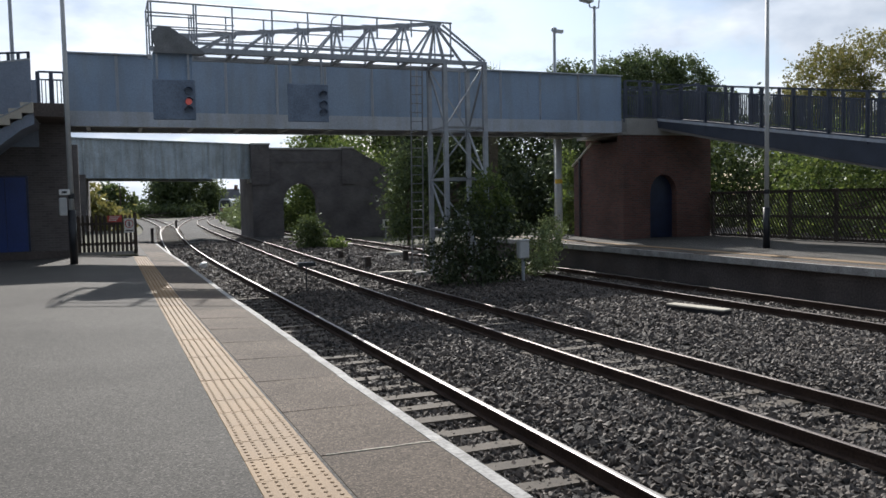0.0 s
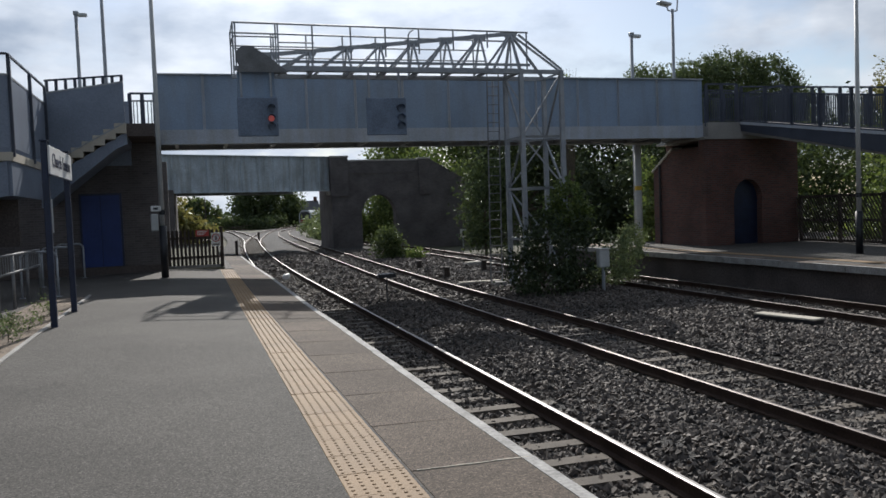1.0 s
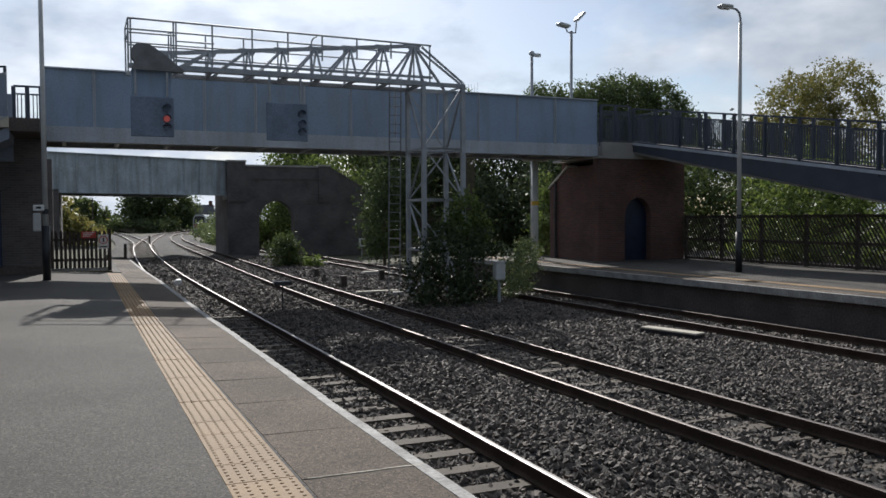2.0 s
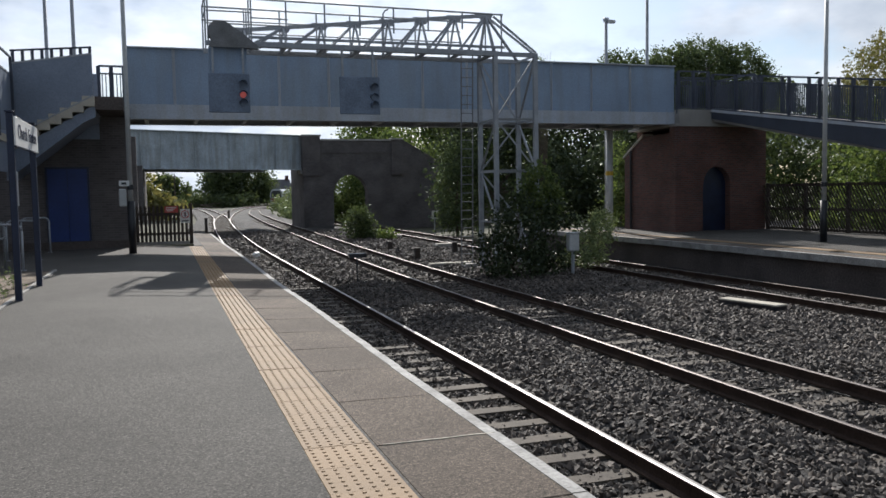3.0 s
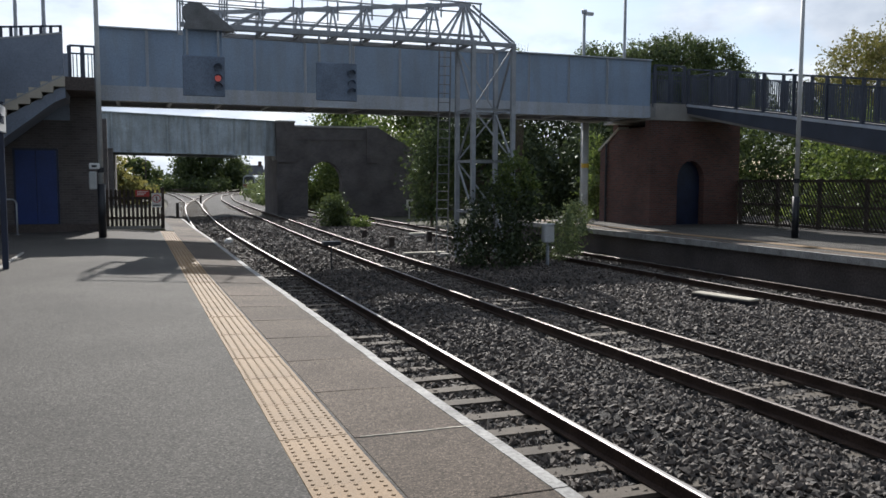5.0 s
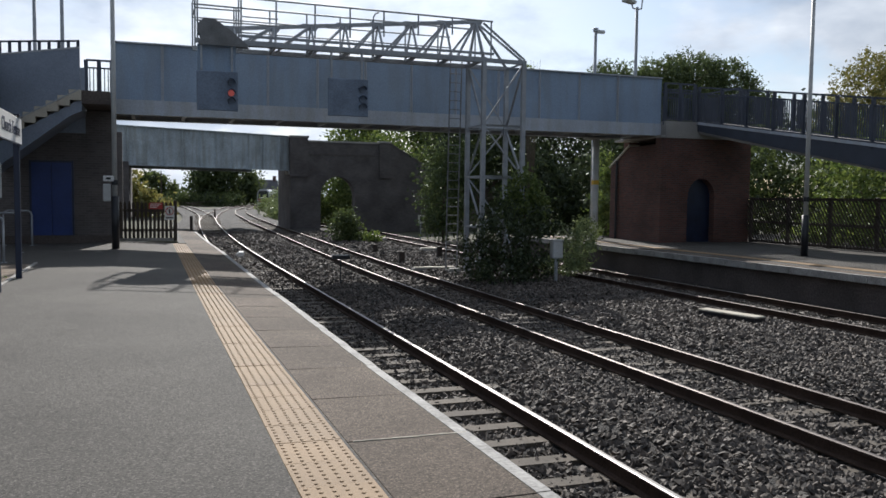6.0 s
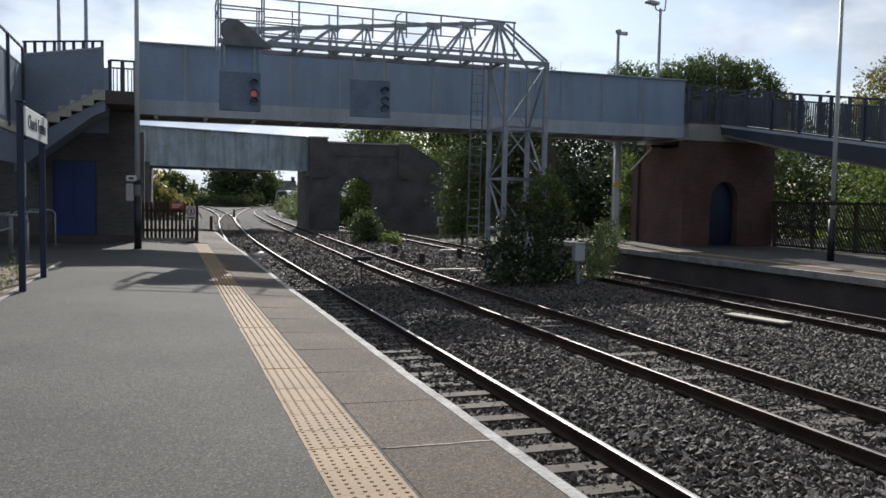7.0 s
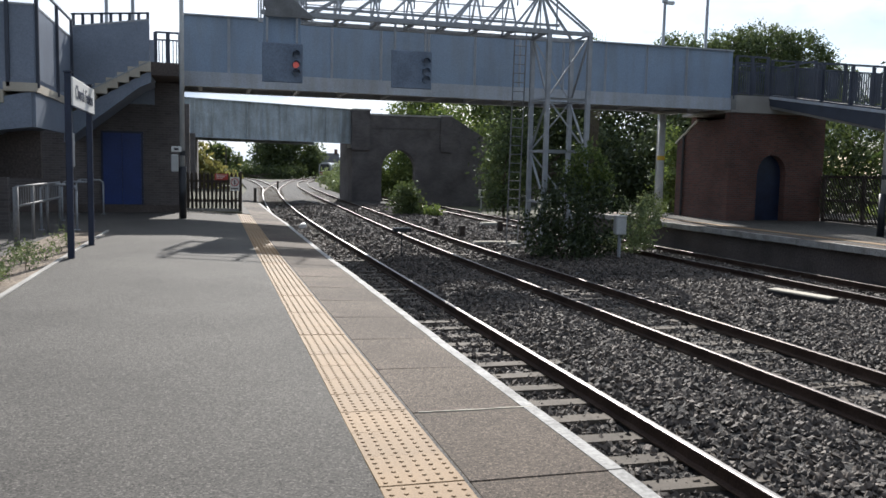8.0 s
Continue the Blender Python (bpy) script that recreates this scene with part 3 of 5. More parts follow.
# ---- stairs on the near platform ----
def west_stairs():
    s = thing("footbridge_stairs", (-1.0, 26.6, 0), "concrete footbridge stairs with dark blue side panels and pale steps", "stairs")
    top_z, n, rise, run = 4.58, 7, 0.175, 0.305
    part("landing_slab", box(new_bm(), -1.77, -1.0, 26.6, 30.9, 4.2, top_z), DARK_BRICK, s, "upper landing slab")
    for i in range(n):
        x, z = -1.77 - i * run, top_z - (i - 1) * rise
        part("step", box(new_bm(), x - run - 0.03, x, 26.5, 28.6, z - rise - 0.3, z - rise, 0.01), STEP_CONCRETE, s)
    xl, zl = -1.77 - n * run, top_z - (n) * rise
    part("half_landing", box(new_bm(), -4.6, xl - 0.0, 21.2, 28.6, zl - 0.2, zl), STEP_CONCRETE, s, "pale concrete half landing")
    for i in range(10):
        x, z = -4.6 - i * run, zl - (i + 1) * rise
        part("step", box(new_bm(), x - run - 0.03, x, 21.2, 23.4, z - 0.3, z, 0.01), STEP_CONCRETE, s)
    part("stringer", prism(new_bm(), ((-1.77, 4.35), (-1.77, 3.98), (-2.1, 3.82), (-4.2, 2.15), (-4.2, zl - 0.3), (xl, zl - 0.3)), "y", 26.62, 28.5), PANEL_BLUE, s, "blue-painted stair stringer")
    part("landing_fascia", box(new_bm(), -4.02, -3.94, 21.3, 26.6, 2.35, zl - 0.2), PANEL_BLUE, s)
    part("front_fascia", prism(new_bm(), ((-4.02, zl - 0.2), (-4.02, 2.35), (-4.8, 2.25), (-8, 0.7), (-8, zl - 2.3), (-4.6, zl - 0.32)), "y", 21.25, 23.3), PANEL_BLUE, s, "blue stringer under the lower flight")
    part("under_panel", box(new_bm(), -8, -4.06, 22.4, 22.55, 1.15, 2.3), DARK_BRICK, s, "dark panel under the lower flight")
    # panels: their lower edge follows the steps, their upper edge is nearly level
    steps = [(-1.8, top_z + 0.03), (xl - 0.1, zl + 0.03)]
    part("side_panel", prism(new_bm(), (steps[0], (-1.8, 5.8), (-3.95, 5.46), steps[1]), "y", 26.52, 26.55), PANEL_BLUE, s, "dark blue sheet side panel")
    part("kick_rail", beam(new_bm(), (-1.8, 26.5, top_z + 0.02), (xl - 0.1, 26.5, zl + 0.02), 0.035), GALV, s)
    part("landing_panel", box(new_bm(), -3.96, -3.93, 21.3, 26.5, zl + 0.12, 5.13), PANEL_BLUE, s)
    part("front_panel", prism(new_bm(), ((-3.96, zl + 0.12), (-4.6, zl + 0.1), (-8, zl - 1.8), (-8, 5.13), (-3.96, 5.13)), "y", 21.28, 21.31), PANEL_BLUE, s)
    part("far_panel", box(new_bm(), -8, -1.8, 28.55, 28.58, zl + 0.1, 5.5), PANEL_BLUE, s)
    for a, b in (((-1.8, 26.53, 5.8), (-3.95, 26.53, 5.46)), ((-3.945, 26.5, 5.13), (-3.945, 21.3, 5.13)), ((-3.95, 21.29, 5.13), (-8, 21.29, 5.13))):
        part("panel_trim", beam(new_bm(), a, b, 0.05), GALV, s, "pale trim on the panel edge")
    for i in range(9):
        x = -1.84 - i * 0.255
        z0 = top_z + (-1.77 - x) * -rise / run
        part("post", beam(new_bm(), (x, 26.6, z0 - 0.05), (x, 26.6, 6.0 - (-1.8 - x) * 0.08), 0.085, 0.05), RAIL_PAINT, s)
    part("handrail", beam(new_bm(), (-1.8, 26.6, 6.0), (-3.95, 26.6, 5.83), 0.05), RAIL_PAINT, s)
    for y in (26.3, 24.0, 21.4):
        part("post", beam(new_bm(), (-3.9, y, zl - 0.1), (-3.9, y, 5.6), 0.08), RAIL_PAINT, s)
    for x in (-4.5, -5.4, -6.3, -7.2):
        part("post", beam(new_bm(), (x, 21.24, zl - 0.1), (x, 21.24, 5.6), 0.08), RAIL_PAINT, s)
    part("handrail", beam(new_bm(), (-3.9, 26.4, 5.6), (-3.9, 21.3, 5.6), 0.05), RAIL_PAINT, s)
    part("handrail", beam(new_bm(), (-3.9, 21.24, 5.6), (-8, 21.24, 5.6), 0.05), RAIL_PAINT, s)
    railing(s, (-1.78, 28.9, top_z), (-1.02, 28.9, top_z), 1.22, 2)
    w = thing("stair_tower", (-1.8, 28.6, 0), "dark brick wall block under the footbridge landing", "brick tower")
    part("front_wall", box(new_bm(), -8.0, -1.02, 28.62, 29.0, -0.1, 4.18), SOOT_BRICK, w)
    part("end_wall", box(new_bm(), -1.3, -1.02, 29.0, 31.0, -0.1, 4.18), SOOT_BRICK, w)
    part("plinth", box(new_bm(), -8.0, -1.0, 28.55, 28.62, -0.1, 0.24), DARK_BRICK, w, "dark plinth course")
    d = thing("store_door", (-2.8, 28.6, 0.24), "closed blue painted double door in the brick wall", "door")
    part("frame", box(new_bm(), -3.44, -2.17, 28.585, 28.62, 0.24, 2.58), NAVY, d, "dark door frame")
    for x in (-3.38, -2.8):
        leaf = part("door_leaf", box(new_bm(), x + 0.005, x + 0.57, 28.555, 28.585, 0.25, 2.52, 0.005), DOOR_BLUE, d)
        part("panel", box(new_bm(), x + 0.1, x + 0.48, 28.545, 28.555, 0.45, 1.2, 0.004), DOOR_BLUE, leaf)
        part("panel", box(new_bm(), x + 0.1, x + 0.48, 28.545, 28.555, 1.4, 2.35, 0.004), DOOR_BLUE, leaf)
    bm = box(new_bm(), -14, -1.0, 38.4, 38.8, -0.1, 4.2)
    solid("wall_yard", bm, SOOT_BRICK, "dark brick wall behind the stairs", "wall", kind="structure")
    bm = new_bm()
    box(bm, -14.3, -14, -14, 36, -0.1, 4.0)
    solid("wall_west", bm, SOOT_BRICK, "dark brick boundary wall of the yard", "wall", kind="structure")


west_stairs()


# ---- brick overbridge further along the line ----
def overbridge():
    o = thing("overbridge", (10.4, 64.7, -1.2), "old brick overbridge with a weathered blue girder across the tracks", "bridge")
    z1 = 5.7
    b = brick_arch_front(new_bm(), 10.4, 18.4, -1.3, z1, 64.7, 65.7, 12.75, 15.5, 1.5, 3.07)
    part("abutment", b, SOOT_BRICK, o, "sooty brick abutment with an open arch through it")
    part("side_wall", box(new_bm(), 10.4, 11.0, 65.7, 71.2, -1.3, z1), SOOT_BRICK, o, "dark abutment face along the track")
    b = prism(new_bm(), ((18.4, -1.3), (26.0, -1.3), (26.0, 1.4), (18.4, z1)), "y", 64.7, 65.3)
    part("wing_wall", b, SOOT_BRICK, o, "sooty brick wing wall with a sloping top")
    part("wing_coping", beam(new_bm(), (18.4, 65.0, z1 + 0.06), (26.0, 65.0, 1.46), 0.7, 0.12), SOOT_BRICK, o)
    part("parapet_coping", box(new_bm(), 11.8, 17.5, 64.6, 65.3, z1, z1 + 0.14), CONCRETE, o, "stone parapet coping")
    part("string_course", box(new_bm(), 11.8, 17.5, 64.64, 64.7, z1 - 0.95, z1 - 0.83), SOOT_BRICK, o)
    for i in range(15):
        a0, a1 = math.pi * i / 15 + 0.01, math.pi * (i + 1) / 15 - 0.01
        ring = [(14.125 - math.cos(t) * (1.375 + r), 1.5 + math.sin(t) * (1.57 + r)) for t, r in ((a0, 0), (a1, 0), (a1, 0.34), (a0, 0.34))]
        part("arch_stone", prism(new_bm(), ring, "y", 64.66, 64.71), SOOT_BRICK, o)
    for x, w, z in ((10.4, 1.36, 6.02), (17.5, 0.9, 5.78)):
        part("pilaster", box(new_bm(), x - 0.02, x + w, 64.58, 65.3, 3.0, z), SOOT_BRICK, o)
        part("pilaster_cap", box(new_bm(), x - 0.08, x + w + 0.06, 64.5, 65.4, z, z + 0.15, 0.03), CONCRETE, o)
    part("bearing_stone", box(new_bm(), 10.25, 10.9, 64.9, 66.4, 3.15, 3.45, 0.03), CONCRETE, o, "stone bearing under the girder end")
    a, c = Vector((-2.5, 60.0, 0)), Vector((10.75, 65.6, 0))
    way = (c - a).normalized()
    side = Vector((-way.y, way.x, 0))
    for off in (0.0, 6.5):
        bm = new_bm()
        p, q = a + side * off, c + side * off
        vs = [bm.verts.new(v) for v in (p + Vector((0, 0, 3.5)), q + Vector((0, 0, 3.5)), q + Vector((0, 0, 6.14)), p + Vector((0, 0, 6.14)))]
        vs2 = [bm.verts.new(v.co + side * 0.05) for v in vs]
        bm.faces.new(vs), bm.faces.new(vs2[::-1])
        for i in range(4):
            bm.faces.new((vs[i], vs2[i], vs2[(i + 1) % 4], vs[(i + 1) % 4]))
        g = part("girder", bm, OLD_BLUE, o, "weathered blue-grey riveted plate girder")
        for h in (3.5, 6.14):
            part("flange", beam(new_bm(), p + Vector((0, 0, h)), q + Vector((0, 0, h)), 0.36, 0.06), OLD_BLUE, g)
        for i in range(1, 11):
            m = p.lerp(q, i / 11) - side * 0.06
            part("stiffener", beam(new_bm(), m + Vector((0, 0, 3.53)), m + Vector((0, 0, 6.11)), 0.1), OLD_BLUE, g)
    bm = new_bm()
    vs = [bm.verts.new(v + Vector((0, 0, h))) for h in (3.9, 4.3) for v in (a + side * 0.1, c + side * 0.1, c + side * 6.4, a + side * 6.4)]
    for f in ((0, 1, 2, 3), (7, 6, 5, 4), (0, 4, 5, 1), (1, 5, 6, 2), (2, 6, 7, 3), (3, 7, 4, 0)):
        bm.faces.new([vs[i] for i in f])
    part("deck", bm, CONCRETE, o, "bridge deck between the girders")
    part("west_abutment", box(new_bm(), -4.5, -1.2, 58.5, 72.0, -1.3, 3.66), SOOT_BRICK, o, "dark brick west abutment")


overbridge()


# ---- signal gantry ----
def signal_gantry():
    g = thing("signal_gantry", (10.97, 25.7, -1.1), "pale grey lattice steel signal gantry with a cantilever arm", "signal gantry")
    legs = [(x, y) for x in (10.27, 11.67) for y in (25.0, 26.4)]
    levels = (-1.1, 0.6, 2.25, 3.9, 5.95)
    for x, y in legs:
        part("tower_leg", angle_bar(new_bm(), (x, y, -1.1), (x, y, 6.0), 0.13), GALV, g)
        part("footing", box(new_bm(), x - 0.3, x + 0.3, y - 0.3, y + 0.3, -1.3, -0.95, 0.02), CONCRETE, g)
    faces = ((legs[0], legs[2]), (legs[1], legs[3]), (legs[0], legs[1]), (legs[2], legs[3]))
    for k, (a, b) in enumerate(faces):
        for i, (z0, z1) in enumerate(zip(levels, levels[1:])):
            part("tower_strut", angle_bar(new_bm(), (*a, z1), (*b, z1), 0.07), GALV, g)
            lo, hi = (a, b) if (i + k) % 2 else (b, a)
            part("tower_brace", angle_bar(new_bm(), (*lo, z0), (*hi, z1), 0.05), GALV, g)
    # the arm: two bottom chords and one rising top chord
    zb, xl, xr = 5.98, 1.35, 11.75
    def top_z(x):
        return 6.49 + (x - 2.2) * (7.32 - 6.49) / 8.03
    for y in (25.0, 26.4):
        part("bottom_chord", beam(new_bm(), (xl, y, zb), (xr, y, zb), 0.1, 0.13), GALV, g)
        part("toe_board", box(new_bm(), xl + 1.2, 10.6, y - 0.03, y + 0.01, zb + 0.17, zb + 0.25), GALV, g)
    part("top_chord", beam(new_bm(), (2.2, 25.7, top_z(2.2)), (10.3, 25.7, top_z(10.3)), 0.11), GALV, g)
    nodes = (2.5, 3.65, 4.8, 5.87, 6.93, 8.04, 9.17, 10.23)
    for i, x in enumerate(nodes):
        z = top_z(x)
        part("gusset", prism(new_bm(), ((x - 0.27, z + 0.06), (x + 0.27, z + 0.06), (x + 0.16, z - 0.14), (x - 0.16, z - 0.14)), "y", 25.66, 25.74), GALV, g)
        for y in (25.0, 26.4):
            part("hanger", beam(new_bm(), (x, 25.7, z), (x, y, zb), 0.055), GALV, g)
            if i:
                part("diagonal", beam(new_bm(), (x, 25.7, z), (nodes[i - 1] + 0.15, y, zb), 0.06), GALV, g)
        part("cross_member", beam(new_bm(), (x, 25.0, zb), (x, 26.4, zb), 0.08), GALV, g)
    for x, y in legs:
        part("stay", beam(new_bm(), (10.23, 25.7, 7.32), (x, y, zb), 0.07), GALV, g)
    part("stay", beam(new_bm(), (10.3, 25.2, 7.2), (11.75, 25.1, zb + 0.1), 0.06), GALV, g)
    part("walkway", box(new_bm(), xl + 1.4, 10.5, 25.25, 26.15, zb + 0.1, zb + 0.14), GALV, g, "steel grating walkway")
    # handrails
    for y in (25.0, 26.4):
        top = 7.22
        part("top_rail", tube(new_bm(), (xl, y, 7.3), (10.55, y, top), 0.03, seg=6), GALV, g)
        part("mid_rail", tube(new_bm(), (xl, y, 6.9), (2.62 if y < 26 else 9.6, y, 6.9), 0.024, seg=6), GALV, g)
        if y < 26:
            part("mid_rail", tube(new_bm(), (2.62, y, 6.75), (3.7, y, 6.75), 0.024, seg=6), GALV, g)
            part("mid_rail", tube(new_bm(), (xl, y, 6.55), (3.7, y, 6.55), 0.024, seg=6), GALV, g)
        else:
            part("mid_rail", tube(new_bm(), (2.6, y, 6.55), (9.6, y, 6.55), 0.024, seg=6), GALV, g)
        for x in (xl, xl + 0.07, 2.57, 2.64, *nodes[1:7], 10.5):
            part("rail_post", tube(new_bm(), (x, y, zb if y > 26 or x < 3 or x > 10 else top_z(x) - 0.5), (x, y, top + (10.5 - x) * 0.0087), 0.027, seg=6), GALV, g)
    part("hoop", bent_tube(new_bm(), ((6.6, 25.0, zb), (6.6, 25.0, 7.05), (6.66, 25.0, 7.15), (6.76, 25.0, 7.2)), 0.022), GALV, g)
    for z in (7.3, 6.9):
        part("end_rail", tube(new_bm(), (xl, 25.0, z), (xl, 26.4, z), 0.02, seg=6), GALV, g)
    # ladder up the back of the tower
    for x in (9.72, 10.13):
        part("ladder_rail", beam(new_bm(), (x, 26.95, -1.1), (x, 26.65, 6.4), 0.035), DULL_GALV, g)
    for i in range(24):
        z = -0.85 + i * 0.3
        part("rung", tube(new_bm(), (9.72, 26.94 - i * 0.012, z), (10.13, 26.94 - i * 0.012, z), 0.015, seg=6), DULL_GALV, g)


signal_gantry()


def signal_head(x0, x1, lit, label):
    s = thing("railway_signal", ((x0 + x1) / 2, 24.75, 3.98), label, "railway signal", "signals on the gantry")
    part("backboard", box(new_bm(), x0, x1, 24.72, 24.78, 3.98, 5.1, 0.02), SIGNAL_GREY, s, "signal backboard, its black lightened for haze")
    mid = x1 - 0.2
    for i, z in enumerate((4.25, 4.49, 4.78)):
        lens = part("lens", tube(new_bm(), (mid, 24.71, z), (mid, 24.66, z), 0.085, seg=16), RED_LAMP if lit and i == 1 else SIGNAL_GREY, s, "lit red lens" if lit and i == 1 else "unlit lens, its dark glass lightened for haze")
        hood = new_bm()
        for k in range(9):
            a0, a1 = math.pi * k / 9, math.pi * (k + 1) / 9
            p = [(mid + math.cos(a) * 0.11, y, z + math.sin(a) * 0.11) for a in (a0, a1) for y in (24.71, 24.5)]
            vs = [hood.verts.new(c) for c in (p[0], p[1], p[3], p[2])]
            hood.faces.new(vs)
        bmesh.ops.solidify(hood, geom=hood.faces[:], thickness=0.006)
        part("hood", hood, SIGNAL_GREY, lens)
    if lit:
        # added plate, girder-coloured to blend in; joins signal and hood shadows on the platform
        part("shadow_plate", box(new_bm(), x0 + 0.05, x1 - 0.02, 25.12, 25.2, 4.9, 5.9, 0.01), BRIDGE_BLUE, s, "added blue-grey plate that fills out the signal's cast shadow")
    part("case", box(new_bm(), x0 + 0.1, x1 - 0.05, 24.78, 25.1, 4.1, 5.0, 0.02), PLASTIC_GREY, s)
    for x in (x0 + 0.15, x1 - 0.15):
        part("hanger", beam(new_bm(), (x, 24.95, 4.95), (x, 24.98, 5.95), 0.06), GALV, s)


signal_head(1.37, 2.52, True, "black railway signal in haze-lightened grey, showing a red light, hung under the gantry")
signal_head(5.14, 6.38, False, "black unlit railway signal in haze-lightened grey, hung under the gantry arm")


def signal_cage():
    c = thing("signal_hood", (2.1, 25.0, 5.9), "grey steel hood plate at the end of the gantry arm", "signal hood")
    outline = ((1.42, 5.86), (1.5, 6.1), (1.41, 6.28), (1.43, 6.45), (1.6, 6.62), (1.9, 6.6), (2.35, 6.3), (2.9, 5.86))
    part("plate", prism(new_bm(), outline, "y", 24.9, 24.93), DULL_GALV, c)
    part("plate", prism(new_bm(), outline, "y", 25.2, 25.23), DULL_GALV, c)
    part("cover", prism(new_bm(), outline[2:6], "y", 24.93, 25.2), DULL_GALV, c)


signal_cage()


# ---- lamp posts ----
def lamp_post(x, y, z, top, label, dark_to=1.1, arm=None, band=False):
    p = thing("lamp_post", (x, y, z), label, "lamp post", "station lamp posts")
    if dark_to:
        part("base", tube(new_bm(), (x, y, z - 0.03), (x, y, z + dark_to), 0.105, seg=16), BLACK_PAINT, p, "black painted base section", True)
    col = part("column", tube(new_bm(), (x, y, z + dark_to), (x, y, top), 0.072, 0.055, 16), PLASTIC_GREY, p, "", True)
    if band:
        part("band", tube(new_bm(), (x, y, z + dark_to + 0.42), (x, y, z + dark_to + 0.56), 0.085, seg=16), BLACK_PAINT, col, "black band")
    if arm:
        dx = arm
        part("arm", bent_tube(new_bm(), ((x, y, top - 0.05), (x, y, top + 0.12), (x + dx * 0.1, y, top + 0.3), (x + dx * 0.4, y, top + 0.4), (x + dx, y, top + 0.43)), 0.035), GALV, p)
        lamp = part("lamp_head", box(new_bm(), x + dx * 0.9, x + dx * 2.0, y - 0.14, y + 0.14, top + 0.4, top + 0.5, 0.03), PLASTIC_GREY, p)
        part("diffuser", box(new_bm(), x + dx * 1.0, x + dx * 1.9, y - 0.11, y + 0.11, top + 0.375, top + 0.4), WHITE, lamp)
    return p


lamp_L = lamp_post(-0.85, 25.35, 0, 8.6, "tall grey steel lamp post with a black base on the platform", 1.5, 0.45)
part("call_box", box(new_bm(), -1.16, -0.96, 25.2, 25.4, 1.35, 1.85, 0.03), PLASTIC_GREY, lamp_L, "small grey box strapped to the post")
part("number_plate", box(new_bm(), -1.15, -0.87, 25.22, 25.25, 1.92, 2.08, 0.02), WHITE, lamp_L, "white oval plate with a dark mark")
part("plate_mark", box(new_bm(), -1.08, -0.95, 25.212, 25.22, 1.97, 2.03), BLACK_PAINT, lamp_L)
part("plate_band", tube(new_bm(), (-0.85, 25.35, 1.82), (-0.85, 25.35, 1.96), 0.09, seg=14), BLACK_PAINT, lamp_L)
lamp_post(19.26, 20.5, OPP_Z, 7.75, "tall grey lamp post with black base on the opposite platform", 1.28, -0.42, True)

mono = thing("lamp_post", (17.5, 30.4, OPP_Z), "pale grey camera post with a yellow band behind the footbridge", "lamp post", "station lamp posts")
part("column", tube(new_bm(), (17.5, 30.4, -1.0), (17.5, 30.4, 4.0), 0.15, 0.14, 14), PLASTIC_GREY, mono, "", True)
part("yellow_band", tube(new_bm(), (17.5, 30.4, 2.15), (17.5, 30.4, 2.33), 0.152, seg=14), YELLOW, mono)
part("head_plate", box(new_bm(), 17.0, 18.1, 30.2, 30.6, 4.0, 4.1, 0.02), PLASTIC_GREY, mono)
part("switch_box", box(new_bm(), 17.28, 17.5, 30.2, 30.28, 0.6, 1.05, 0.02), PLASTIC_GREY, mono)


def mast(x, y, z, top, label, kind):
    m = thing("mast", (x, y, z), label, "mast", "masts behind the footbridge")
    part("column", tube(new_bm(), (x, y, z), (x, y, top), 0.085, 0.065, 12), GALV, m, "", True)
    if kind == "camera":
        part("bracket", box(new_bm(), x - 0.1, x + 0.1, y - 0.08, y + 0.08, top - 0.1, top + 0.06, 0.02), GALV, m)
        part("camera", box(new_bm(), x + 0.05, x + 0.42, y - 0.1, y + 0.08, top - 0.16, top - 0.02, 0.03), PLASTIC_GREY, m)
    if kind == "flood":
        for dx, tilt, dz in ((-0.35, -10, 0.1), (0.38, 45, 0.55)):
            part("arm", bent_tube(new_bm(), ((x, y, top - 0.1), (x + dx * 0.6, y, top - 0.05), (x + dx * 0.75, y, top + dz)), 0.03), GALV, m)
            b = new_bm()
            box(b, -0.28, 0.28, -0.2, 0.2, -0.06, 0.06, 0.03)
            b.transform(pose(x + dx * 1.15, y, top + dz + 0.12, 0, -tilt, 0))
            part("floodlight", b, PLASTIC_GREY, m)


mast(18.05, 31.6, -1.0, 8.75, "grey camera mast rising behind the footbridge", "camera")
mast(20.3, 32.0, OPP_Z, 9.95, "grey mast with two floodlights behind the footbridge", "flood")
mast(-4.1, 36.5, 0, 10.1, "slim grey camera mast behind the stairs", "camera")
mast(-3.12, 36.6, 0, 12.3, "tall grey lamp mast behind the stairs", "plain")


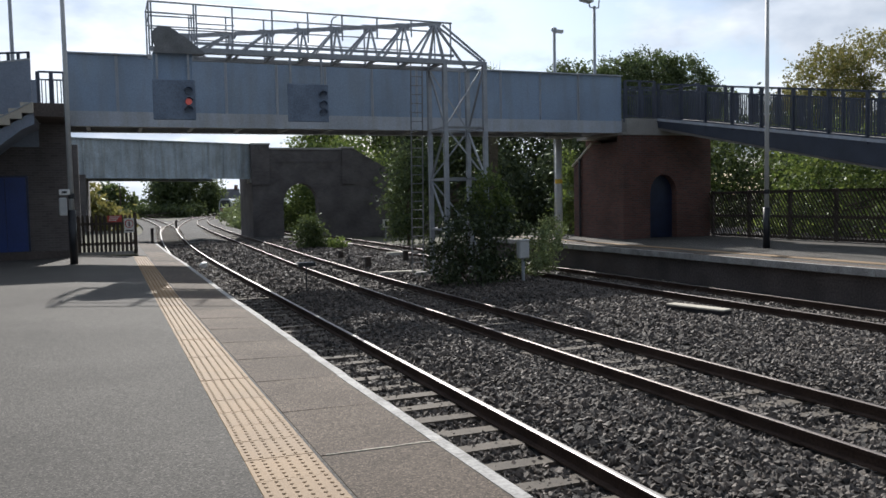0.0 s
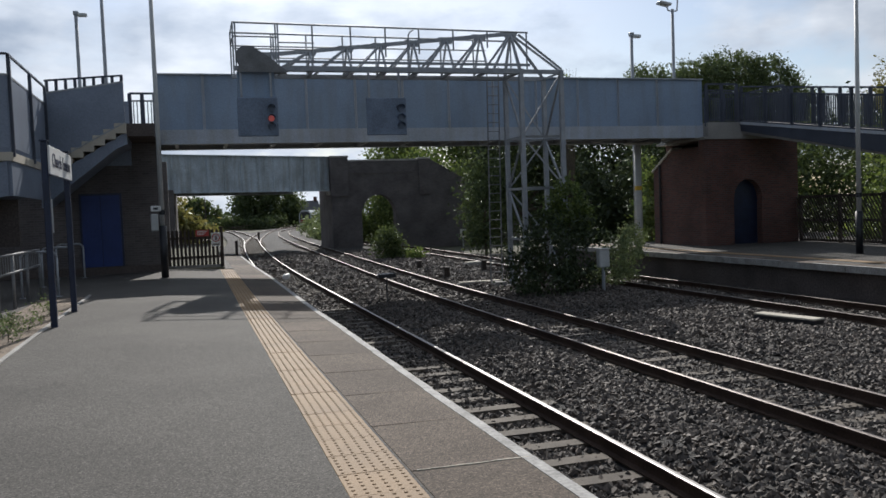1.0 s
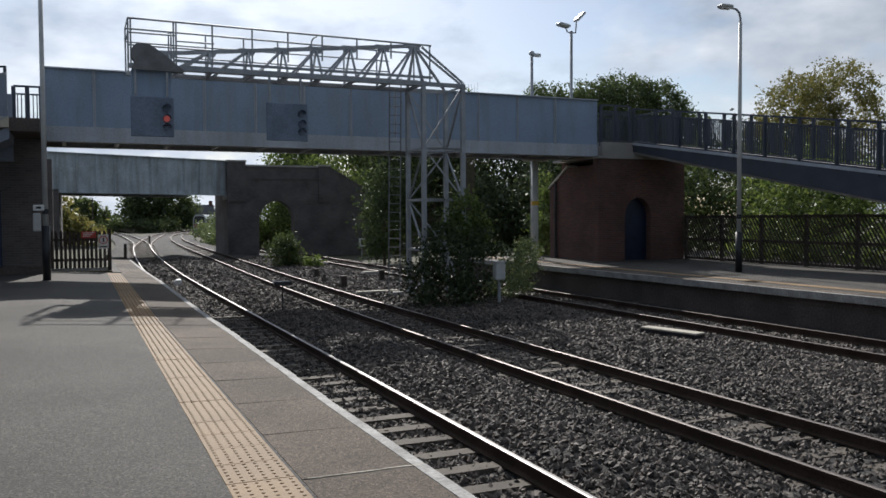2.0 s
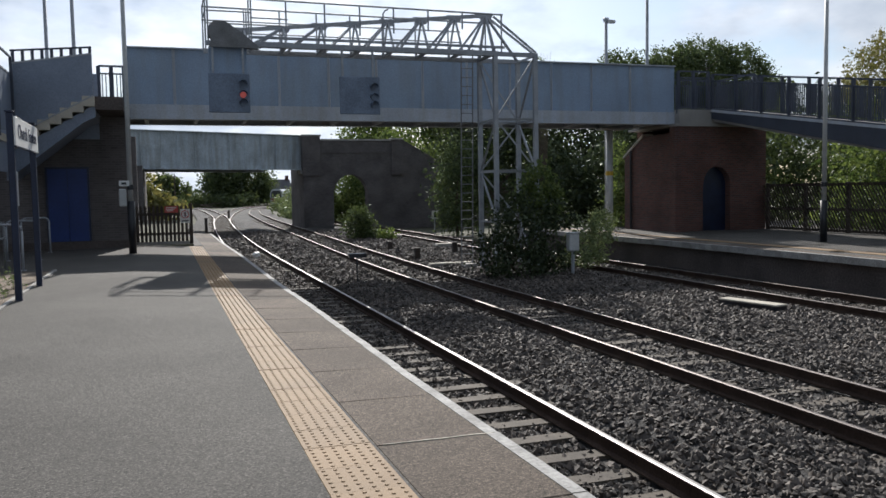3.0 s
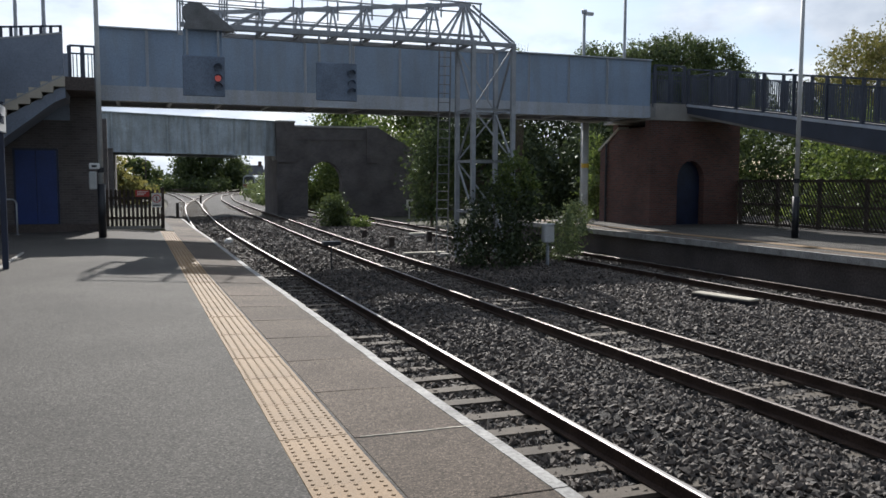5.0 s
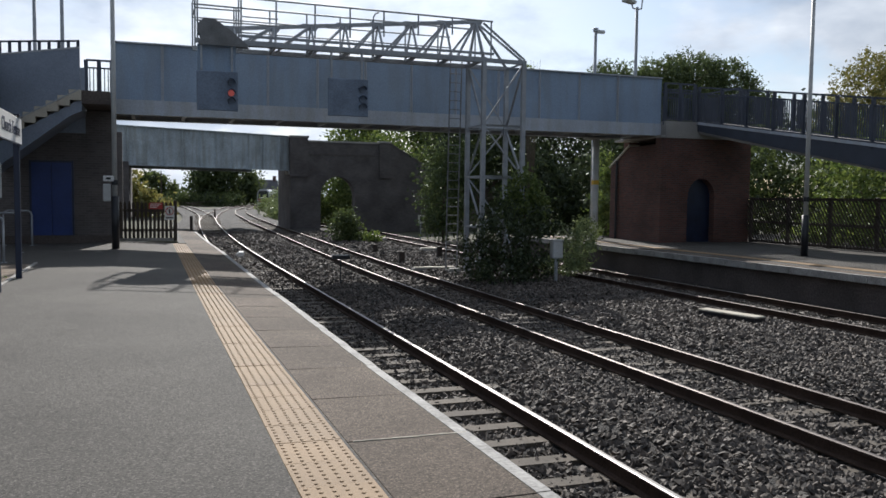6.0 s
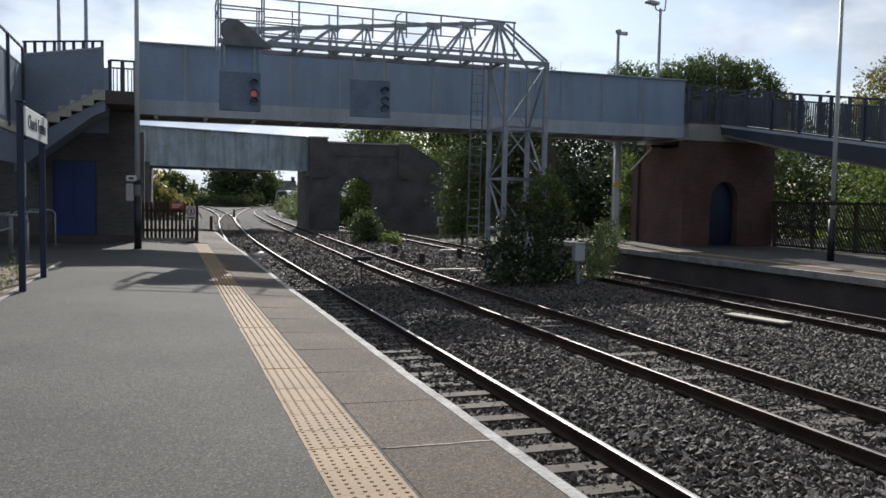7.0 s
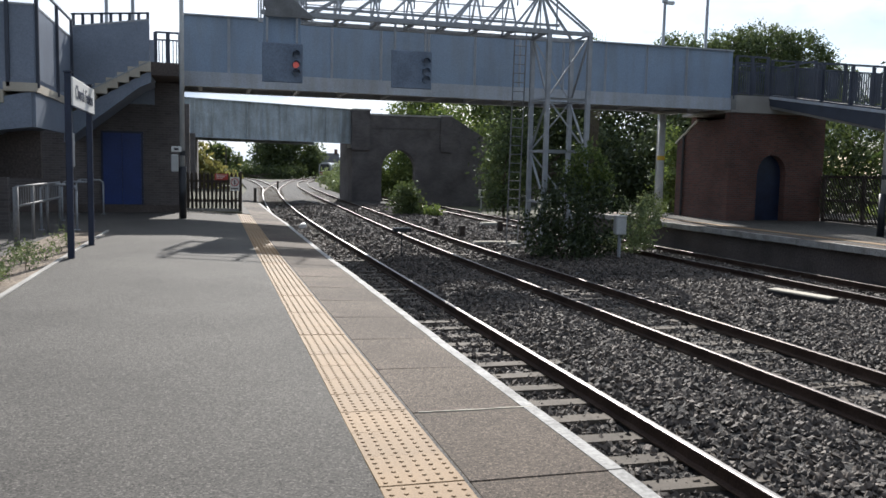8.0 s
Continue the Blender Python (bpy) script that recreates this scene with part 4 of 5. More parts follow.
# ---- fences ----
def picket_fence():
    f = thing("picket_fence", (0, 30.4, 0), "dark wooden picket fence across the platform end", "fence")
    bm = new_bm()
    prism(bm, ((-0.045, 0.04), (0.045, 0.04), (0.045, 1.24), (0, 1.31), (-0.045, 1.24)), "y", -0.012, 0.012)
    me = bpy.data.meshes.new("picket")
    bmesh.ops.recalc_face_normals(bm, faces=bm.faces)
    bm.to_mesh(me), bm.free()
    me.materials.append(TIMBER)
    for i in range(13):
        ob = new("picket", me)
        ob.parent = f
        ob.matrix_basis = pose(-0.84 + i * 0.134, 0, rng.uniform(-0.012, 0.012), 0, rng.uniform(-0.8, 0.8), 0)
    for z in (0.32, 1.0):
        part("rail", box(new_bm(), -0.92, 0.95, 30.42, 30.48, z - 0.045, z + 0.045), TIMBER, f)
    for x in (-0.95, 0.92):
        part("post", box(new_bm(), x - 0.06, x + 0.06, 30.38, 30.5, -0.3, 1.36, 0.012), TIMBER, f)
    part("gravel_board", box(new_bm(), -0.9, 0.86, 30.36, 30.4, -0.2, 0.05), CONCRETE, f, "pale concrete strip under the pickets")
    a = thing("warning_sign", (0.3, 30.36, 1.0), "red warning sign on the picket fence, text too worn to read", "sign")
    part("board", box(new_bm(), 0.05, 0.5, 30.355, 30.37, 1.05, 1.27), RED_SIGN, a)
    for k in range(3):
        part("text_bar", box(new_bm(), 0.1, 0.45 - 0.06 * k, 30.35, 30.355, 1.21 - k * 0.055, 1.235 - k * 0.055), WHITE, a)
    b = thing("no_entry_sign", (0.72, 30.36, 0.6), "white sign with a crossed-out walker symbol on the fence", "sign")
    part("board", box(new_bm(), 0.57, 0.89, 30.35, 30.37, 0.68, 1.16), WHITE, b)
    ring = new_bm()
    for k in range(20):
        a0, a1 = 2 * math.pi * k / 20, 2 * math.pi * (k + 1) / 20
        prism(ring, [(0.73 + math.cos(t) * r, 0.98 + math.sin(t) * r) for t, r in ((a0, 0.14), (a1, 0.14), (a1, 0.112), (a0, 0.112))], "y", 30.34, 30.35)
    part("ring", ring, RED_SIGN, b)
    part("slash", beam(new_bm(), (0.64, 30.344, 1.07), (0.82, 30.344, 0.89), 0.022, 0.008), RED_SIGN, b)
    part("symbol", box(new_bm(), 0.71, 0.755, 30.346, 30.35, 0.9, 1.05), BLACK_PAINT, b)
    part("text_bar", box(new_bm(), 0.61, 0.85, 30.345, 30.35, 0.73, 0.77), BLACK_PAINT, b)


picket_fence()


def trellis_fence():
    f = thing("trellis_fence", (23.3, 19.5, OPP_Z), "dark timber fence of slanting slats along the opposite platform", "fence")
    bm = new_bm()
    box(bm, -0.01, 0.01, -0.025, 0.025, -1.05, 1.05)
    me = bpy.data.meshes.new("slat")
    bm.to_mesh(me), bm.free()
    me.materials.append(TIMBER)
    for i in range(112):
        ob = new("slat", me)
        ob.parent = f
        ob.matrix_basis = pose(rng.uniform(-0.004, 0.004), -7.9 + i * 0.15, 0.9, -33 + rng.uniform(-1, 1), 0, 0)
    for z in (0.02, 0.8, 1.72):
        part("rail", box(new_bm(), 23.31, 23.36, 11.0, 27.9, OPP_Z + z, OPP_Z + z + 0.1), TIMBER, f)
    for i in range(9):
        y = 11.1 + i * 2.1
        part("post", box(new_bm(), 23.3, 23.42, y - 0.06, y + 0.06, OPP_Z - 0.1, OPP_Z + 1.85, 0.012), TIMBER, f)


trellis_fence()


# ---- station sign, cycle hoops, poster board ----
def station_sign():
    s = thing("station_sign", (-2.2, 15.8, 0), "white station name sign on two navy posts beside the platform", "station sign")
    for y in (14.62, 16.95):
        post = part("post", box(new_bm(), -2.27, -2.17, y - 0.05, y + 0.05, -0.1, 2.98, 0.012), NAVY, s)
        part("post_cap", box(new_bm(), -2.285, -2.155, y - 0.065, y + 0.065, 2.98, 3.01, 0.006), NAVY, post)
    part("board", box(new_bm(), -2.165, -2.135, 14.56, 17.02, 2.46, 2.92, 0.006), WHITE, s, "white name board")
    part("board_edge", box(new_bm(), -2.168, -2.13, 14.54, 17.04, 2.44, 2.46), NAVY, s)
    for word, side, y in (("Church", "RIGHT", -0.06), ("Fenton", "LEFT", 0.06)):
        cu = bpy.data.curves.new("name_word", "FONT")
        cu.body, cu.size, cu.extrude = word, 0.32, 0.003
        cu.align_x, cu.align_y = side, "CENTER"
        tmp = new("name_word", cu)
        me = bpy.data.meshes.new_from_object(tmp.evaluated_get(bpy.context.evaluated_depsgraph_get()))
        bpy.data.objects.remove(tmp)
        me.materials.clear()
        me.materials.append(LETTER)
        t = new("name_word", me)
        t.parent = s
        t.matrix_basis = pose(0.071, y, 2.69, 90, 0, 90)
        tagged(t, "dark blue lettering")


station_sign()


def cycle_hoop(x, y, label):
    h = thing("cycle_hoop", (x, y, 0), label, "cycle stand", "cycle hoops under the stairs")
    pts = [(x - 0.38, y, -0.02), (x - 0.38, y, 0.9)]
    pts += [(x - 0.38 + 0.14 * (1 - math.cos(a)), y, 0.9 + 0.14 * math.sin(a)) for a in (0.4, 0.8, 1.2, 1.57)]
    pts += [(x + 0.38 - 0.14 * (1 - math.cos(a)), y, 0.9 + 0.14 * math.sin(a)) for a in (1.57, 1.2, 0.8, 0.4)]
    pts += [(x + 0.38, y, 0.9), (x + 0.38, y, -0.02)]
    part("hoop", bent_tube(new_bm(), pts, 0.026, 10), GALV, h, "", True)
    for dx in (-0.38, 0.38):
        part("foot_plate", tube(new_bm(), (x + dx, y, -0.012), (x + dx, y, 0.005), 0.07, seg=12), GALV, h)


for y in (20.9, 24.3, 27.4):
    cycle_hoop(-3.43 - (y - 20.9) * 0.03, y, "bent galvanised tube cycle hoop set in the asphalt under the stairs")


def yard_things():
    r = thing("guard_rail", (-3.5, 17.5, 0), "galvanised guard rail with uprights beside the planting bed", "guard rail")
    for y in (16.9, 18.4, 19.9, 21.4):
        part("post", tube(new_bm(), (-3.5, y, -0.05), (-3.5, y, 1.08), 0.05 if y < 17 else 0.03, seg=10), DULL_GALV, r, "", True)
    for z in (1.08, 0.72):
        part("rail", tube(new_bm(), (-3.5, 16.9, z), (-3.5, 21.4, z), 0.026, seg=10), DULL_GALV, r, "", True)
    for i in range(1, 20):
        y = 16.9 + i * 0.217
        part("upright", tube(new_bm(), (-3.5, y, 0.72), (-3.5, y, 1.08), 0.01, seg=6), DULL_GALV, r)
    p = thing("poster_board", (-3.35, 22.2, 0), "pale notice panel on a dark post under the stairs", "notice board")
    part("panel", box(new_bm(), -3.33, -3.3, 21.9, 22.5, 1.45, 2.28, 0.008), PLASTIC_GREY, p, "pale notice panel")
    part("frame", box(new_bm(), -3.37, -3.335, 21.86, 22.54, 1.4, 2.33, 0.01), BLACK_PAINT, p)
    part("post", box(new_bm(), -3.38, -3.335, 22.17, 22.23, -0.05, 1.4), BLACK_PAINT, p)
    b = new_bm()
    box(b, -14, -4.3, 20.0, 20.2, -0.1, 1.2)
    solid("wall_low", b, SOOT_BRICK, "low dark brick wall under the stairs", "wall", kind="structure")


yard_things()


# ---- small railway fittings ----
def fittings():
    m = thing("track_sign", (5.2, 23.2, -1.0), "small dark flat-topped marker on a thin post between the tracks", "track marker")
    part("post", tube(new_bm(), (5.2, 23.2, -1.05), (5.2, 23.2, -0.2), 0.022, seg=8), BLACK_PAINT, m)
    part("head", box(new_bm(), 4.95, 5.45, 23.05, 23.3, -0.22, -0.1, 0.02), BLACK_PAINT, m)
    c = thing("cable_box", (11.75, 22.6, -1.0), "light grey location box on a short post beside the bush", "equipment box")
    part("post", tube(new_bm(), (11.75, 22.6, -1.05), (11.75, 22.6, -0.2), 0.05, seg=10), GALV, c)
    part("case", box(new_bm(), 11.58, 11.92, 22.48, 22.72, -0.25, 0.28, 0.03), PLASTIC_GREY, c)
    part("lid", box(new_bm(), 11.56, 11.94, 22.46, 22.74, 0.28, 0.32, 0.012), PLASTIC_GREY, c)
    t = thing("trough_box", (11.9, 14.7, -1.0), "long concrete cable box with a pale lid lying in the ballast", "cable box")
    lid = new_bm()
    box(lid, -0.16, 0.16, -0.76, 0.76, 0, 0.04, 0.01)
    lid.transform(pose(11.92, 14.7, -0.88, 0, 0, 12.7))
    body = new_bm()
    box(body, -0.16, 0.16, -0.74, 0.74, -0.35, 0)
    body.transform(pose(11.92, 14.7, -0.88, 0, 0, 12.7))
    part("body", body, BLACK_PAINT, t), part("lid", lid, STEP_CONCRETE, t, "pale worn lid")
    bag = thing("litter", (3.72, 36.3, -1.05), "crumpled white plastic litter lying between the rails", "litter")
    b = new_bm()
    bmesh.ops.create_icosphere(b, subdivisions=3, radius=0.15, matrix=Matrix.Translation((3.72, 36.3, -0.98)))
    for v in b.verts:
        v.co += Vector((1.2, 1, 0.6)) * 0.09 * noise.noise(v.co * 9)
    part("bag", b, WHITE, bag)
    for x, y, sx, sy, h, mt in ((12.6, 46.5, 0.9, 0.5, 0.22, STEP_CONCRETE), (12.4, 36.8, 0.8, 0.5, 0.25, STEP_CONCRETE), (9.6, 27.8, 1.6, 0.35, 0.16, STEP_CONCRETE), (9.9, 26.6, 0.5, 0.5, 0.2, CONCRETE)):
        lidb = thing("cable_pit", (x, y, -1.1), "low concrete cable pit cover in the ballast", "pit cover", "cable pit covers")
        part("kerb", box(new_bm(), x - sx / 2, x + sx / 2, y - sy / 2, y + sy / 2, -1.1, -1.1 + h, 0.02), CONCRETE, lidb)
        part("cover", box(new_bm(), x - sx / 2 + 0.04, x + sx / 2 - 0.04, y - sy / 2 + 0.04, y + sy / 2 - 0.04, -1.1 + h, -1.06 + h, 0.01), mt, lidb)
    for x, y, h in ((9.75, 36.6, 0.35), (9.35, 31.0, 0.4), (11.6, 33.0, 0.45), (6.9, 95.0, 0.9), (2.9, 62.0, 0.95)):
        st = thing("marker_post", (x, y, -1.1), "short dark stump post in the ballast", "marker post", "stump posts by the tracks")
        part("post", box(new_bm(), x - 0.1, x + 0.1, y - 0.1, y + 0.1, -1.15, -1.0 + h, 0.02), TIMBER, st)
        part("cap", box(new_bm(), x - 0.12, x + 0.12, y - 0.12, y + 0.12, -1.0 + h, -0.96 + h, 0.01), TIMBER, st)
    d = thing("distance_sign", (16.1, 49.5, -1.1), "small white trackside sign with a dark figure on a post", "track sign")
    part("post", beam(new_bm(), (16.1, 49.5, -1.15), (16.1, 49.5, 0.2), 0.06), GALV, d)
    part("board", box(new_bm(), 15.9, 16.3, 49.42, 49.46, -0.1, 0.42), WHITE, d)
    part("mark", box(new_bm(), 16.03, 16.17, 49.41, 49.42, 0.0, 0.32), BLACK_PAINT, d)


fittings()


# ---- greenery ----
def leaves(blobs, count, size, r, clump=0.5, per=22, ragged=0.09):
    """Leaf quads in loose clumps through a set of egg-shaped masses."""
    vol = np.array([b[3] * b[4] * b[5] for b in blobs]) ** 0.7
    n = max(1, count // per)
    which = r.choice(len(blobs), n, p=vol / vol.sum())
    bl = np.array(blobs, float)[which]
    d = r.normal(size=(n, 3))
    d /= np.linalg.norm(d, axis=1, keepdims=True)
    rad = r.uniform(0.45, 1.0, (n, 1)) ** 0.6 * (1 + ragged * r.normal(size=(n, 1)))
    mid = bl[:, :3] + d * rad * bl[:, 3:]
    p = np.repeat(mid, per, 0) + r.normal(size=(n * per, 3)) * clump * (0.5 + r.random((n * per, 1)))
    m = len(p)
    a = r.normal(size=(m, 3))
    a /= np.linalg.norm(a, axis=1, keepdims=True)
    b = np.cross(a, r.normal(size=(m, 3)))
    b /= np.linalg.norm(b, axis=1, keepdims=True)
    s = size * r.uniform(0.6, 1.3, (m, 1))
    v = np.stack([p - a * s, p + b * s * 0.5, p + a * s, p - b * s * 0.5], 1).reshape(-1, 3)
    return v, np.arange(4 * m).reshape(-1, 4)


NPR = np.random.default_rng(11)


def tree(name, base, blobs, count, size, material, label, trunk=0.2, clump=0.5, category="tree", group="", per=22, ragged=0.09):
    t = thing(name, base, label, category, group)
    b = new_bm()
    base = Vector(base)
    fork = base.lerp(Vector(blobs[0][:3]), 0.55)
    tube(b, base - Vector((0, 0, 0.2)), fork, trunk, trunk * 0.65, 8)
    for bl in blobs:
        end = Vector(bl[:3])
        mid = fork.lerp(end, 0.5) + Vector((NPR.normal() * 0.1, NPR.normal() * 0.1, bl[5] * 0.1))
        tube(b, fork, mid, trunk * 0.5, trunk * 0.32, 6), tube(b, mid, end, trunk * 0.32, trunk * 0.1, 6)
        for _ in range(4):
            tip = end + Vector([NPR.normal() * k * 0.5 for k in bl[3:]])
            tube(b, mid.lerp(end, 0.6), tip, trunk * 0.14, trunk * 0.03, 5)
    part("trunk" if trunk > 0.06 else "stem", b, BARK, t)
    v, f = leaves(blobs, count, size, NPR, clump, per, ragged)
    v[:, 2] = np.maximum(v[:, 2], base.z - 0.05)
    raw("crown", v, f, material, t)
    return t


def row(x0, x1, y, z0, top, n, depth=3.0, wob=0.25):
    """Masses of foliage in a loose row."""
    out = []
    for i in range(n):
        x = x0 + (x1 - x0) * (i + 0.5) / n
        h = top * (1 + NPR.uniform(-wob, wob * 0.3))
        w = (x1 - x0) / n
        out.append((x + NPR.normal() * w * 0.2, y + NPR.normal() * depth * 0.4, (z0 + h) / 2, w * 0.8, depth, (h - z0) / 2))
    return out


def greenery():
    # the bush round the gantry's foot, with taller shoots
    tree("bush", (10.6, 23.3, -1.1), [(9.5, 23.3, -0.3, 0.55, 0.7, 0.8), (9.75, 23.2, 0.55, 0.3, 0.4, 0.55), (10.5, 23.2, 0.2, 0.8, 0.8, 1.05), (10.3, 23.4, 1.1, 0.35, 0.4, 0.5), (11.3, 23.5, 0.1, 0.6, 0.7, 1.0), (11.75, 23.6, 0.8, 0.3, 0.35, 0.55), (10.0, 22.6, -0.6, 1.0, 0.6, 0.5), (11.2, 22.9, -0.5, 0.8, 0.5, 0.5)], 6200, 0.065, LEAF_SHADE, "dense shrub grown round the foot of the gantry, shade put into its leaf colour", 0.05, 0.14, "bush")
    tree("bush", (11.5, 24.2, -1.1), [(11.4, 24.2, 1.75, 0.5, 0.45, 0.75), (11.0, 24.2, 1.3, 0.4, 0.4, 0.6), (11.9, 24.3, 1.2, 0.4, 0.4, 0.6)], 1900, 0.08, LEAF, "sunlit green leafy shoots above the gantry shrub", 0.05, 0.13, "bush")
    tree("bush", (13.4, 24.6, -1.1), [(13.2, 24.6, -0.45, 0.7, 0.7, 0.5), (13.9, 25.0, -0.2, 0.6, 0.6, 0.7), (14.4, 25.6, 0.2, 0.35, 0.4, 0.9), (12.7, 24.2, -0.6, 0.6, 0.5, 0.4), (13.3, 24.9, 0.25, 0.5, 0.5, 0.5), (14.9, 26.4, 0.4, 0.4, 0.5, 0.6)], 3800, 0.055, LEAF_PALE, "straggling sunlit weeds beside the platform end", 0.03, 0.11, "weeds")
    tree("bush", (20.0, 33.6, -1.1), [(19.9, 33.5, 0.6, 0.6, 0.7, 1.3), (20.2, 34.2, 1.8, 0.5, 0.7, 1.2), (20.4, 34.5, 2.9, 0.5, 0.6, 0.9)], 2600, 0.1, LEAF, "sunlit climbing shrub beside the brick pier", 0.06, 0.18, "bush")
    tree("bush", (10.4, 45.8, -1.1), [(10.4, 45.8, -0.25, 0.8, 0.8, 0.85), (10.5, 45.9, 0.35, 0.5, 0.5, 0.5), (11.0, 45.3, -0.8, 0.5, 0.5, 0.35)], 3200, 0.085, LEAF_DARK, "rounded green bush in front of the bridge arch", 0.06, 0.2, "bush")
    tree("bush", (11.6, 44.7, -1.1), [(11.6, 44.7, -0.8, 0.6, 0.6, 0.35)], 700, 0.09, LEAF, "low yellow-green weeds in the ballast", 0.02, 0.15, "weeds")
    tree("tree", (16.2, 75, -1.2), [(16.0, 75, 1.6, 1.9, 1.6, 2.2), (16.6, 76.5, 0.2, 1.9, 1.6, 1.6), (15.2, 76, 0.0, 1.3, 1.5, 1.4)], 7000, 0.13, LEAF, "sunlit green tree seen through the bridge arch", 0.1, 0.25)
    # the wood behind the overbridge and the footbridge
    tree("wood", (22, 84, -1.3), row(18, 42, 84, -1, 10.6, 8, 4), 36000, 0.22, LEAF, "green trees behind the brick overbridge", 0.3, 0.6, "trees")
    tree("tree", (19, 78, -1.3), row(17, 28, 77, -1, 7.8, 4, 2.5), 12000, 0.17, LEAF, "sunlit green trees over the wing wall", 0.25, 0.45)
    # this wood's shade is in its leaf colour
    tree("wood", (22, 49, -1.3), row(17.5, 34, 51, -1.2, 8.2, 6, 2.5) + row(19, 33, 46, -1.2, 4.4, 4, 2.5), 42000, 0.16, LEAF_SHADE, "dense woodland under the footbridge, leaves coloured darker for shade", 0.25, 0.4, "trees")
    tree("tree", (17.1, 48, -1.3), [(17.0, 48, 1.4, 1.2, 1.0, 2.0), (17.5, 48.5, 3.4, 1.1, 1.0, 1.4), (16.6, 47.6, 0.0, 0.7, 0.7, 0.9), (18.6, 49.5, 2.2, 1.2, 1.0, 2.4)], 6500, 0.11, LEAF_MID, "sunlit green young tree beside the wing wall", 0.12, 0.3)
    # trees above the footbridge's far end
    tree("tree", (41, 60, -1.3), [(35.3, 60, 9.7, 2.1, 3, 3.1), (38.0, 60, 9.6, 2.0, 3, 3.0), (40.6, 60, 10.1, 2.6, 3.5, 3.4), (43.8, 60, 10.4, 3.0, 3.5, 3.6), (47.0, 60, 10.0, 2.5, 3.5, 3.6), (49.5, 60, 8.7, 2.0, 3, 2.7), (42, 60, 5, 8, 4, 4.4)], 95000, 0.125, LEAF_MID, "broad green tree behind the far end of the footbridge", 0.45, 0.2, ragged=0.045)
    tree("tree", (45, 41, -1.3), [(43.6, 41, 8.0, 2.8, 3, 3.0), (47, 41, 8.4, 3.0, 3, 3.8), (41.0, 41, 6.2, 2.0, 2.4, 2.2), (45, 41, 3.5, 5, 3, 3.5)], 40000, 0.105, LEAF_GOLD, "tall tree turning yellow beyond the ramp", 0.35, 0.19, ragged=0.06)
    tree("hedge", (28, 27, -1.2), [(27.6, 26.5, 2.2, 1.6, 2, 2.2), (29.5, 24, 2.0, 1.8, 2.2, 2.0), (31, 28, 2.6, 2.4, 2.4, 2.4), (28, 20, 1.8, 1.8, 2.6, 1.9), (27.5, 16, 1.5, 1.6, 2.6, 1.7)], 15000, 0.11, LEAF, "sunlit green shrubs behind the trellis fence", 0.1, 0.28, "shrubs")
    tree("hedge", (25.5, 27, -1.2), [(26.2, 26, 0.3, 0.9, 2.5, 0.7), (26.2, 21, 0.3, 0.9, 2.6, 0.7), (26.2, 16, 0.3, 0.9, 2.6, 0.7)], 7000, 0.1, LEAF, "low sunlit shrubs behind the trellis fence", 0.08, 0.25, "shrubs")
    # dark leaf colour here stands in for the ramp's shadow
    tree("wood", (36, 42, -1.3), [(30, 37, 2.2, 3, 3, 3.2), (34.5, 38, 3.0, 3, 3, 3.8), (39, 39, 3.0, 3, 3, 4.0), (27.5, 36, 1.6, 2.2, 2.5, 2.8), (35, 33, 1.6, 3, 3, 2.6)], 22000, 0.15, LEAF_DARK, "green thicket behind the ramp and trellis fence, darker leaves for the ramp's shade", 0.2, 0.35, "trees")
    # far end of the line
    tree("tree", (13, 205, -1.3), [(11.6, 205, 3.6, 2.8, 4, 4.2), (15.5, 205, 5.0, 4.2, 4, 6), (20, 207, 4.6, 3.6, 4, 5.5), (23.6, 206, 2.8, 2.2, 4, 3.6)], 12000, 0.4, LEAF_DARK, "dark clump of large trees where the line bends", 0.6, 0.9)
    tree("tree", (-3.5, 100, -1.3), [(-3.2, 100, 1.6, 3.0, 3, 3.2), (-1.0, 101, 0.6, 2.0, 2.5, 2.0), (0.8, 102, -0.2, 1.6, 2, 1.2)], 3500, 0.3, LEAF_GOLD, "yellow-green bushes beside the line", 0.25, 0.5)
    tree("tree", (1, 230, -1.3), [(0.5, 230, 3.0, 4.0, 4, 4.0), (4.5, 232, 1.5, 3.5, 4, 2.5)], 2200, 0.6, LEAF_DARK, "distant round tree beyond the junction", 0.5, 0.8)
    tree("hedge", (14, 185, -1.3), row(3, 20, 195, -1.2, 1.4, 7, 3), 4500, 0.3, LEAF_DARK, "low green scrub around the junction", 0.12, 0.6, "scrub")
    tree("hedge", (18, 120, -1.3), [(15.8, 118, 0.0, 1.6, 4, 1.4), (17.5, 112, 0.4, 1.6, 4, 1.8), (15.0, 100, -0.2, 1.6, 6, 1.2), (20, 130, 0.6, 2.5, 5, 1.9)], 3200, 0.26, LEAF_PALE, "sunlit yellow-green bank beside the curving track", 0.1, 0.4, "scrub")
    tree("wood", (60, 260, -1.3), row(-160, 220, 320, -1.2, 3.6, 26, 8), 7000, 0.9, LEAF_DARK, "distant line of dark trees on the horizon", 0.6, 1.6, "trees")


greenery()


